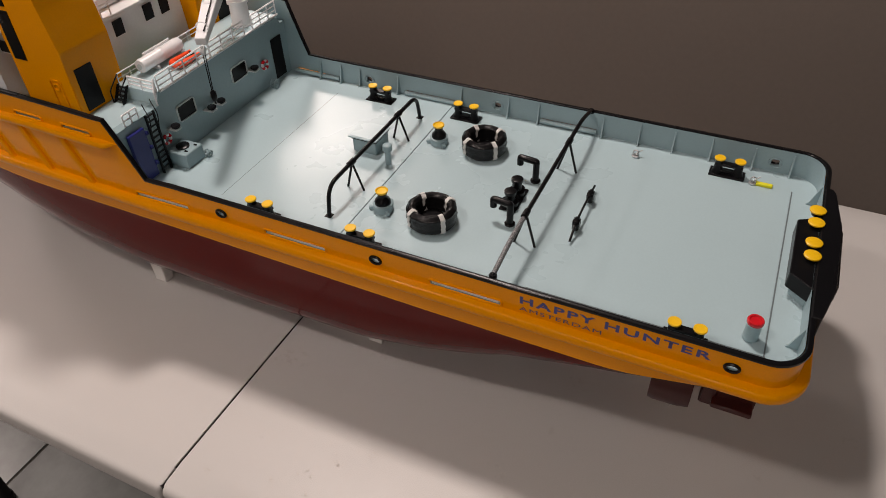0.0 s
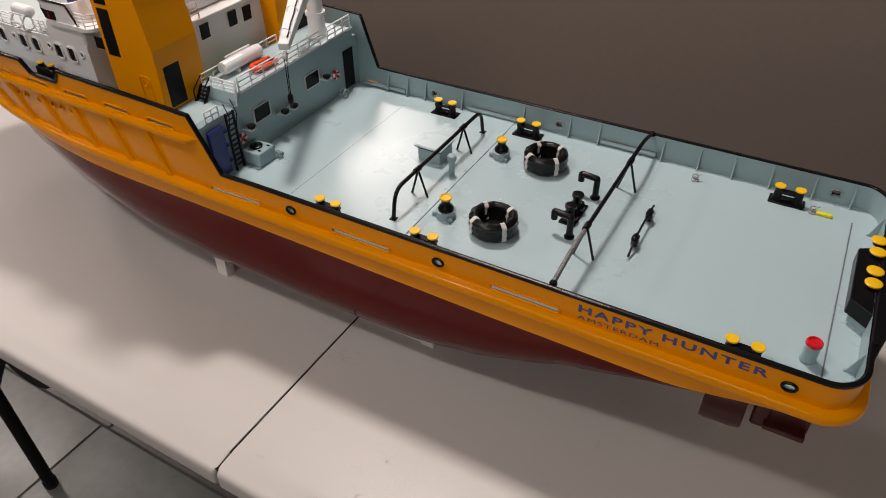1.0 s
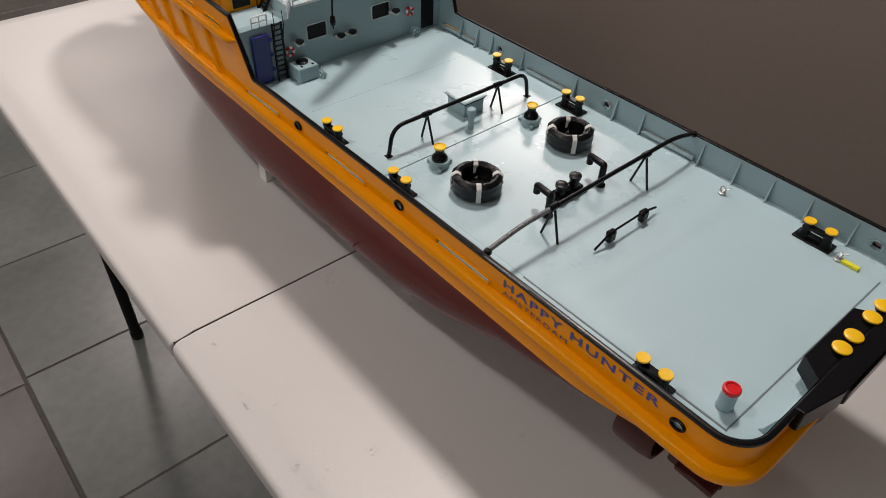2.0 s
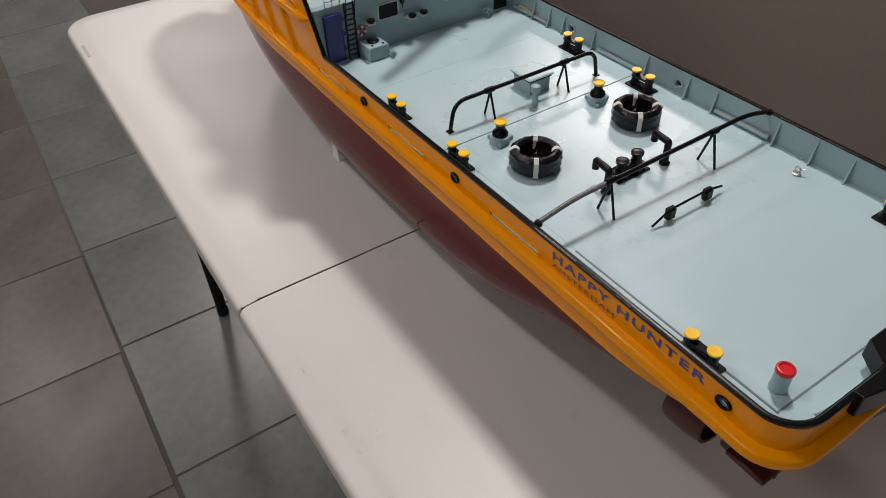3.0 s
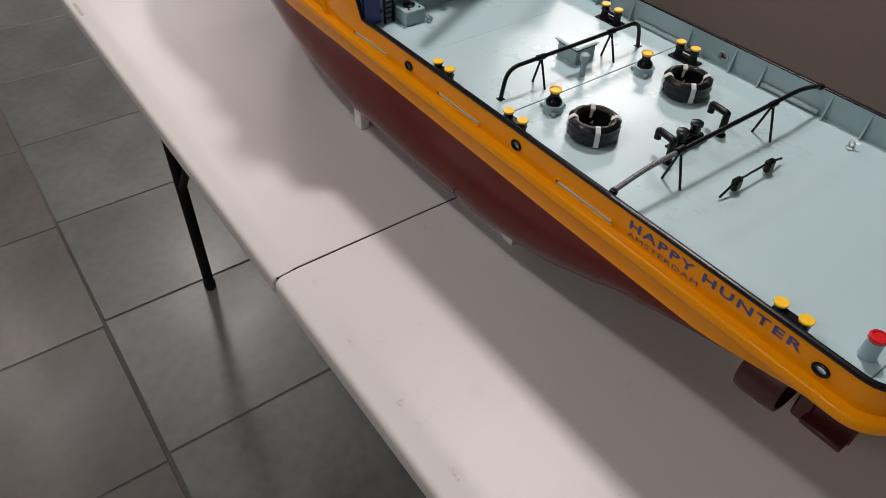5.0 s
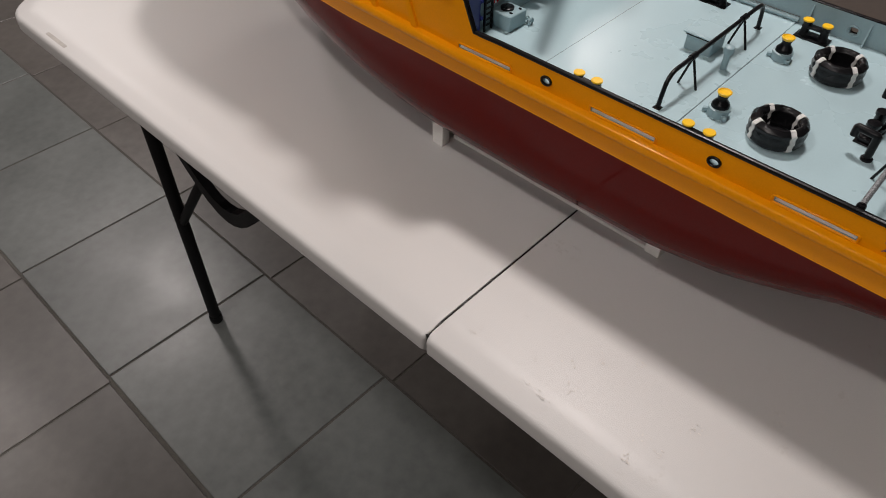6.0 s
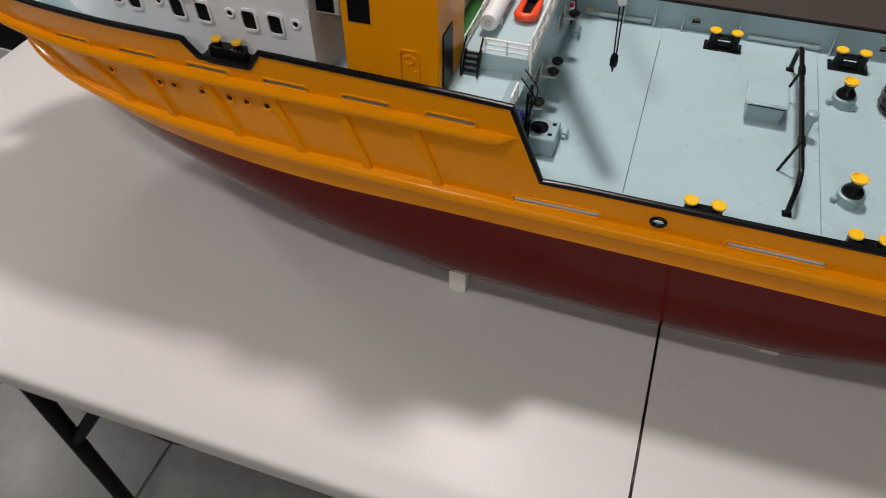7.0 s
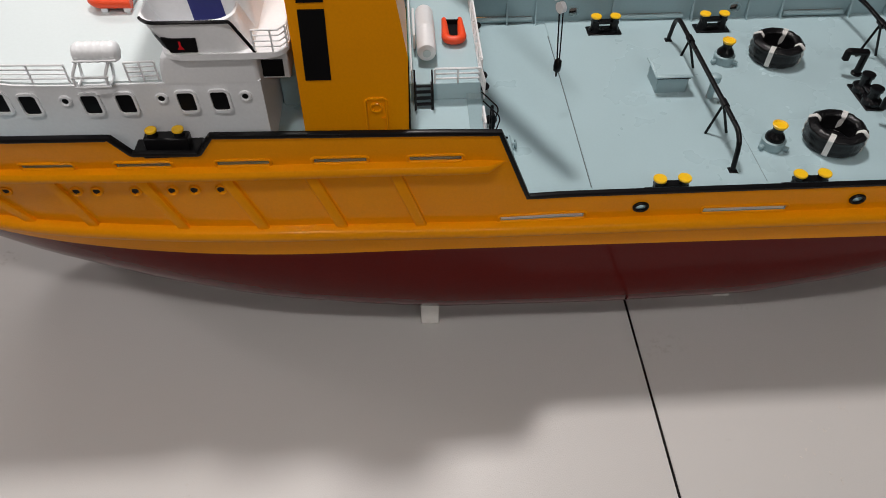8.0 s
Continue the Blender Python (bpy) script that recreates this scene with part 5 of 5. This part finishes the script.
bm = BM()
prism(bm, house_outline(0.0), "z", UZ, 1.0470)
house = part("bow_house", bm, WHITE, boat, "white bow deckhouse with slanted black windows", smooth=30)
bm = BM()
prism(bm, house_outline(0.002), "z", 1.0470, 1.0485)
part("roof_deck", bm, PALE, house, "pale mint roof deck", smooth=0)
for x in (-0.5745, -0.5495, -0.5080, -0.4865, -0.4440, -0.4200, -0.3780, -0.3550):
    b = 0.1400 if x >= -0.46 else 0.1400 - 0.085 * ((-0.46 - x) / 0.20) ** 2
    for s in (-1, 1):
        window(house, x, CY + s * b, 1.0319, 0.0116, 0.0157, "-y" if s < 0 else "+y", shear=-0.03, bar=0.0018)
for x in (-0.5285, -0.4610, -0.3950, -0.3370):
    b = 0.1400 if x >= -0.46 else 0.1400 - 0.085 * ((-0.46 - x) / 0.20) ** 2
    for s in (-1, 1):
        c = Vector((x, CY + s * (b + 0.0003), 1.0350))
        bm = BM()
        tube(bm, [c + Vector((0.0034 * math.cos(t), 0, 0.0034 * math.sin(t))) for t in [2 * math.pi * k / 16 for k in range(16)]], 0.0013, 8, closed=True)
        part("porthole_frame", bm, WHITE, house)
        bm = BM()
        lathe(bm, c, [(0.0026, -0.0004), (0.0026, 0.0003)], 14, (0, s, 0))
        part("porthole", bm, DARKWIN, house, "small round black porthole")
# passage wall between house and funnel
bm = BM()
box(bm, -0.3225, -0.3012, -0.1020, 0.0700, UZ, 1.0460, 0.001)
part("passage_wall", bm, GREYBLUE, boat, "grey wall in the gap before the funnel")
for s in (-1, 1):
    yb = CY + s * 0.1385
    railing([(-0.600, CY + s * 0.108, 1.0485), (-0.545, CY + s * 0.128, 1.0485), (-0.500, CY + s * 0.1365, 1.0485), (-0.4530, yb, 1.0485)], 0.0140, 7, house, rows=4, r=0.0007)
    railing([(-0.4130, yb, 1.0485), (-0.3930, yb, 1.0490)], 0.0146, 3, house, rows=4, r=0.0007)
    # canister on stand
    c = Vector((-0.4435, CY + s * 0.1372, 1.0712))
    bm = BM()
    prof = [(0.003, 0.0), (0.0056, 0.0010), (0.0068, 0.003)]
    for k in range(5):
        a = 0.004 + 0.0052 * k
        prof += [(0.0068, a), (0.0071, a + 0.0006), (0.0071, a + 0.0014), (0.0068, a + 0.0020)]
    prof += [(0.0068, 0.0275), (0.0056, 0.0294), (0.003, 0.0304)]
    lathe(bm, c, prof, 20, (1, 0, 0))
    can = part("raft_canister", bm, WHITE, boat, "white ribbed life raft canister on a tubular stand")
    bm = BM()
    tube(bm, bend([(c.x + 0.001, c.y + s * 0.0078, c.z - 0.002), (c.x + 0.0294, c.y + s * 0.0078, c.z - 0.002)], 0.004), 0.0008, 6)
    part("seam_flange", bm, WHITE, can)
    for dx in (0.001, 0.0225):
        bm = BM()
        x = c.x + dx - 0.004
        tube(bm, bend([(x + 0.004, c.y + s * 0.0045, 1.0660), (x, c.y + s * 0.0085, 1.0580), (x, c.y + s * 0.0080, 1.0485), (x, c.y - s * 0.005, 1.0485), (x + 0.003, c.y - s * 0.003, 1.0660)], 0.004), 0.0011, 6)
        part("stand", bm, WHITE, can)
    bm = BM()
    for z in (1.0495, 1.0570):
        tube(bm, [(c.x - 0.004, c.y + s * 0.0086, z), (c.x + 0.0205, c.y + s * 0.0086, z)], 0.0009, 6)
    part("crossbar", bm, WHITE, can)
    # bridge wing
    w1 = CY + s * 0.1420

    def loop(z, x0, x1, yo, yi, r=0.014):
        pts = rounded_rect(x0, x1, min(yo, yi), max(yo, yi), [r if (s < 0) else 0.002, r if s < 0 else 0.002, 0.002 if s < 0 else r, 0.002 if s < 0 else r], 6)
        return [(x, y, z) for x, y in pts]
    bm = BM()
    rings = [[bm.verts.new(p) for p in loop(z, x0, -0.3243, CY + s * 0.1402, CY + s * 0.02, 0.004)] for z, x0 in ((1.0465, -0.3920), (1.0550, -0.3912), (1.0620, -0.3895), (1.0660, -0.3880), (1.0700, -0.3800))]
    for a, b in zip(rings, rings[1:]):
        skin(bm, a, b)
    bm.faces.new(rings[0]), bm.faces.new(rings[-1])
    part("wing_support", bm, WHITE, boat, "white wall flaring up to the bridge wing", smooth=35)
    bm = BM()
    prism(bm, [(x, y) for x, y, z in loop(0, -0.3900, -0.3015, w1 + s * 0.0020, CY + s * 0.02)], "z", 1.0714, 1.0762)
    bmesh.ops.bevel(bm, geom=list(bm.edges), offset=0.0007, segments=1, affect="EDGES")
    wing = part("bridge_wing", bm, WHITE, boat, "white bridge wing with black and blue markings", smooth=30)
    bm = BM()
    rings = [[bm.verts.new(p) for p in loop(z, x0, x1, yo, CY + s * 0.02)] for z, x0, x1, yo in
             ((1.0762, -0.3885, -0.3255, w1), (1.0860, -0.3930, -0.3290, w1), (1.0985, -0.3995, -0.3345, w1), (1.0990, -0.3980, -0.3360, w1 - s * 0.0016), (1.0900, -0.3945, -0.3340, w1 - s * 0.0018), (1.0785, -0.3890, -0.3290, w1 - s * 0.0018))]
    for a, b in zip(rings, rings[1:]):
        skin(bm, a, b)
    bm.faces.new(rings[0]), bm.faces.new(rings[-1])
    part("wing_bulwark", bm, WHITE, wing, smooth=35)
    yo = w1 + s * 0.0004
    bm = BM()
    prism(bm, [(-0.3810, 1.0772), (-0.3626, 1.0772), (-0.3620, 1.0874), (-0.3780, 1.0874), (-0.3850, 1.0885)], "y", yo - 0.0006, yo + 0.0006)
    panel = part("wing_panel", bm, DARKWIN, wing, "black panel with a small red emblem", smooth=0)
    bm = BM()
    lo_c, hi_c = loop(1.0785, -0.3900, -0.325, w1 + s * 0.0006, CY), loop(1.0905, -0.3955, -0.325, w1 + s * 0.0006, CY)
    if s > 0:
        lo_c, hi_c = lo_c[::-1], hi_c[::-1]
    a = [bm.verts.new(p) for p in lo_c[2:7]]
    b = [bm.verts.new((p[0], p[1], p[2] - 0.0035 * k / 4)) for k, p in enumerate(hi_c[2:7])]
    skin(bm, a, b, closed=False)
    ia = [bm.verts.new(v.co - Vector((0, s * 0.0012, 0))) for v in a]
    ib = [bm.verts.new(v.co - Vector((0, s * 0.0012, 0))) for v in b]
    skin(bm, ia, ib, closed=False)
    part("wing_panel", bm, DARKWIN, wing, "black panel round the wing corner", smooth=60)
    bm = BM()
    prism(bm, [(-0.3758, 1.0795), (-0.3712, 1.0795), (-0.3726, 1.0822), (-0.3726, 1.0856), (-0.3740, 1.0856), (-0.3740, 1.0822)], "y", yo - 0.0009, yo + 0.0009)
    part("emblem", bm, RED, wing, "small red emblem shape", smooth=0)
    bm = BM()
    front = loop(1.0988, -0.3996, -0.3340, w1 + s * 0.0004, CY)
    front = front[2:7] if s < 0 else front[-7:-2][::-1]
    tube(bm, [Vector(p) for p in front] + [(-0.3378, yo, 1.0985), (-0.3362, yo, 1.0968), (-0.3240, yo, 1.0760)], 0.0012, 6)
    part("wing_rail", bm, BLACK, wing, "black rail on the wing edge")
    railing([(-0.3240, w1 + s * 0.0005, 1.0762), (-0.3060, w1 + s * 0.0005, 1.0762), (-0.3015, w1 - s * 0.006, 1.0762), (-0.3015, CY + s * 0.10, 1.0762)], 0.0160, 6, wing, rows=4, r=0.0007)
    bm = BM()
    box(bm, -0.3275, -0.3058, min(CY + s * 0.05, CY + s * 0.1260), max(CY + s * 0.05, CY + s * 0.1260), 1.0438, 1.0716, 0.001)
    part("wing_wall", bm, WHITE, wing)
    bm = BM()
    prism(bm, [(-0.3267, 1.0464), (-0.3100, 1.0464), (-0.3096, 1.0596), (-0.3263, 1.0596)], "y", CY + s * 0.1262 - 0.001, CY + s * 0.1262 + 0.001)
    part("wing_window", bm, DARKWIN, wing, "black window under the wing", smooth=0)
    # the wing sits low and close against the house
    slim = Matrix.Translation((-0.3015, 0, -0.0048)) @ Matrix.Diagonal((0.96, 1, 1, 1)) @ Matrix.Translation((0.3015, 0, 0))
    for ob in [wing] + list(wing.children):
        ob.data.transform(WORLD[wing].inverted() @ slim @ WORLD[wing])
# wheelhouse
bm = BM()
rings = [[bm.verts.new((x, y, z)) for x, y in rounded_rect(x0, x1, CY - b, CY + b, [0.02, 0.004, 0.004, 0.02], 5)] for z, x0, x1, b in ((1.0705, -0.395, -0.325, 0.118), (1.0960, -0.402, -0.325, 0.118), (1.1300, -0.412, -0.325, 0.114))]
for a, b in zip(rings, rings[1:]):
    skin(bm, a, b)
bm.faces.new(rings[0]), bm.faces.new(rings[-1])
wheel = part("wheelhouse", bm, WHITE, boat, "white wheelhouse with a blue band", smooth=30)
for s in (-1, 1):
    bm = BM()
    yb = CY + s * 0.1186
    prism(bm, [(-0.3640, 1.0750), (-0.3420, 1.0750), (-0.3470, 1.1250), (-0.3680, 1.1250)], "y", min(yb, yb - s * 0.004), max(yb, yb - s * 0.004))
    part("blue_band", bm, BLUE, wheel, "dark blue painted band", smooth=0)
# orange rescue boat on the roof deck
resc = thing("rescue_boat", (-0.446, -0.060, 1.0485), "small orange-red rescue boat on the roof deck", "boat")
bm = BM()
U = bend([(-0.432, -0.061, 1.0550), (-0.458, -0.061, 1.0555), (-0.465, -0.053, 1.0560), (-0.458, -0.045, 1.0555), (-0.432, -0.045, 1.0550)], 0.006, 6)
tube(bm, U, 0.0040, 12)
part("tube", bm, ORNG_RUB, resc, "orange-red inflated tube", smooth=60)
bm = BM()
box(bm, -0.459, -0.433, -0.0600, -0.0460, 1.0520, 1.0545, 0.001)
part("floor_board", bm, DARKWIN, resc)
bm = BM()
box(bm, -0.456, -0.451, -0.063, -0.043, 1.0485, 1.0535, 0.0005)
box(bm, -0.439, -0.434, -0.063, -0.043, 1.0485, 1.0535, 0.0005)
part("chock", bm, WHITE, resc, smooth=0)

# the ship sits a touch askew on its blocks, with all that lies on its decks
SEAT = pose(0.0014, CY + 0.0065, TZ + 0.0127, 0.04, 0.03, 0.37) @ Matrix.Translation((0, -CY, -TZ - 0.015))
for ob in [boat, resc, din, tag] + RINGS_ON_DECK:
    ob.matrix_basis = SEAT @ ob.matrix_basis

# ---------------------------------------------------------------- stand blocks under the hull
stand = thing("boat_stand", (0, CY, TZ), "white plastic display stand blocks under the hull", "stand")
for x in (-0.2063, 0.1026):
    for s in (-1, 1):
        yo = CY + s * (0.1255 if x < 0 else 0.1040)
        bm = BM()
        box(bm, x - 0.0092, x + 0.0092, min(yo, yo - s * 0.014), max(yo, yo - s * 0.014), TZ, TZ + (0.032 if x < 0 else 0.015), 0.001)
        part("block", bm, BLOCKM, stand)
    bm = BM()
    box(bm, x - 0.009, x + 0.009, CY - 0.095, CY + 0.095, TZ, TZ + 0.0118, 0.001)
    part("cross_board", bm, BLOCKM, stand)
for s in (-1, 1):
    bm = BM()
    yo = CY + s * 0.0985
    box(bm, -0.200, 0.095, yo - 0.003, yo + 0.003, TZ, TZ + 0.0050, 0.001)
    part("side_board", bm, BLOCKM, stand)

# ---------------------------------------------------------------- things beyond the table
rc = thing("red_counter", (-2.0, 0.6, 0), "red moulded plastic display counter with ribbed ledge on black feet", "counter")
MC = Matrix.Translation((-2.481, 0.343, 0)) @ Matrix.Rotation(radians(-3.2), 4, "Z")


def counter_part(name, prof, x0, x1, material, bevel, label=""):
    bm = BM()
    prism(bm, prof, "x", x0, x1)
    if bevel:
        bmesh.ops.bevel(bm, geom=list(bm.edges), offset=bevel, segments=3, affect="EDGES")
    bm.transform(MC)
    return part(name, bm, material, rc, label)


counter_part("ledge", [(0.016, 0.186), (0.002, 0.212), (0.0, 0.270), (0.010, 0.290), (0.026, 0.292), (0.034, 0.278), (0.070, 0.274), (0.072, 0.186)], 0.0, 1.16, REDPLAST, 0.009, "red rounded ledge")
counter_part("body", [(0.066, 0.20), (0.066, 0.272), (0.078, 0.308), (0.088, 0.314), (0.56, 0.314), (0.56, 0.20)], 0.02, 1.18, REDPLAST, 0.006, "red moulded plastic body")
for k in range(42):
    counter_part("ledge_rib", [(0.030, 0.270), (0.032, 0.287), (0.050, 0.285), (0.056, 0.270)], 0.03 + 0.026 * k, 0.043 + 0.026 * k, REDPLAST, 0)
# The panel's unseen upper part and the trim are added to shade the floor.
counter_part("front_panel", [(0.100, 0.314), (0.235, 1.06), (0.50, 1.06), (0.50, 0.314)], 0.10, 1.14, GLOSSW, 0.002, "glossy white printed panel, its unseen top added to shade the floor")
counter_part("top_trim", [(0.225, 1.06), (0.51, 1.06), (0.51, 1.10), (0.232, 1.10)], 0.08, 1.16, REDPLAST, 0.004, "red top trim added out of view")
for k in range(5):
    counter_part("print_bar", [(0.1018 + 0.0107 * k, 0.334 + 0.06 * k), (0.1028 + 0.0107 * k, 0.340 + 0.06 * k), (0.1098 + 0.0107 * k, 0.340 + 0.06 * k), (0.1088 + 0.0107 * k, 0.334 + 0.06 * k)], 0.30 + 0.03 * k, 0.52 + 0.02 * k, POSTER_P, 0)
for x in (0.22, 0.62, 1.02):
    bm = BM()
    lathe(bm, (x, 0.12, 0), [(0.03, 0), (0.03, 0.012), (0.018, 0.02), (0.018, 0.215)], 16)
    bm.transform(MC)
    part("foot", bm, LEGM, rc, "black levelling foot")

pb = thing("picture_board", (-1.5, 0.36, 0), "black-framed picture board leaning against the red counter", "picture")
M = Matrix.Translation((-1.805, 0.262, 0.20)) @ Matrix.Rotation(radians(6), 4, "Z") @ Matrix.Rotation(radians(-3), 4, "X") @ Matrix.Rotation(radians(7), 4, "Y")
bm = BM()
box(bm, 0, 0.80, 0, 0.018, -0.198, 0.62, 0.003, m=M)
part("board", bm, LEGM, pb, "black board frame")
for nm, m_, b4 in (("maroon_strip", POSTER_P, (0.010, 0.058, -0.18, 0.60)), ("photo", PHOTO, (0.064, 0.74, -0.18, 0.325)), ("pale_strip", POSTER_W, (0.064, 0.74, 0.335, 0.385))):
    bm = BM()
    box(bm, b4[0], b4[1], -0.003, 0.0, b4[2], b4[3], 0.0, m=M)
    part(nm, bm, m_, pb, smooth=0)
for k in range(9):
    bm = BM()
    box(bm, 0.012, 0.056, -0.0042, -0.003, -0.16 + 0.075 * k, -0.154 + 0.075 * k, 0.0, m=M)
    part("strip_bar", bm, POSTER_W if k % 3 else LEGM, pb, smooth=0)

# ---------------------------------------------------------------- floor tiles
PX, PY, X0, Y0, G = 0.4330, 0.4180, -0.8160, -0.5384, 0.0050


def tile_mesh(material):
    bm = BM()
    loops = []
    for i, z in ((0.0016, 0.0), (0.0004, -0.0005), (0.0, -0.0018), (0.0, -0.0040)):
        loops.append([bm.verts.new((x, y, z)) for x, y in ((-PX / 2 + G / 2 + i, -PY / 2 + G / 2 + i), (PX / 2 - G / 2 - i, -PY / 2 + G / 2 + i), (PX / 2 - G / 2 - i, PY / 2 - G / 2 - i), (-PX / 2 + G / 2 + i, PY / 2 - G / 2 - i))])
    for a, b in zip(loops, loops[1:]):
        skin(bm, a, b)
    bm.faces.new(loops[0])
    bmesh.ops.recalc_face_normals(bm, faces=bm.faces)
    me = bpy.data.meshes.new("tile")
    bm.to_mesh(me)
    bm.free()
    me.materials.append(material)
    return me


tm, tc = tile_mesh(TILEM), tile_mesh(TILEC)
rng = random.Random(3)
# the rows were laid a little out of line; one joint of the near row gapes
SHIFT = {1: 0.0225, -1: 0.0170}
for i in range(-13, 10):
    for j in range(-6, 11):
        cx, cy = X0 + (i + 0.5) * PX + SHIFT.get(j, 0.0), Y0 + (j + 0.5) * PY
        if j <= -1:
            cy -= 0.0040 if i >= 0 else 0.0010
        if not (-6.15 < cx - PX / 2 and cx + PX / 2 < 3.6 and -3.2 < cy - PY / 2 and cy + PY / 2 < 4.4):
            continue
        t = new("tile", tc if j == 0 else tm)
        t.location = (cx, cy, rng.uniform(-0.0004, 0.0004))
        t.rotation_euler = (rng.uniform(-0.0008, 0.0008), rng.uniform(-0.0008, 0.0008), 0)
        t.parent = floor
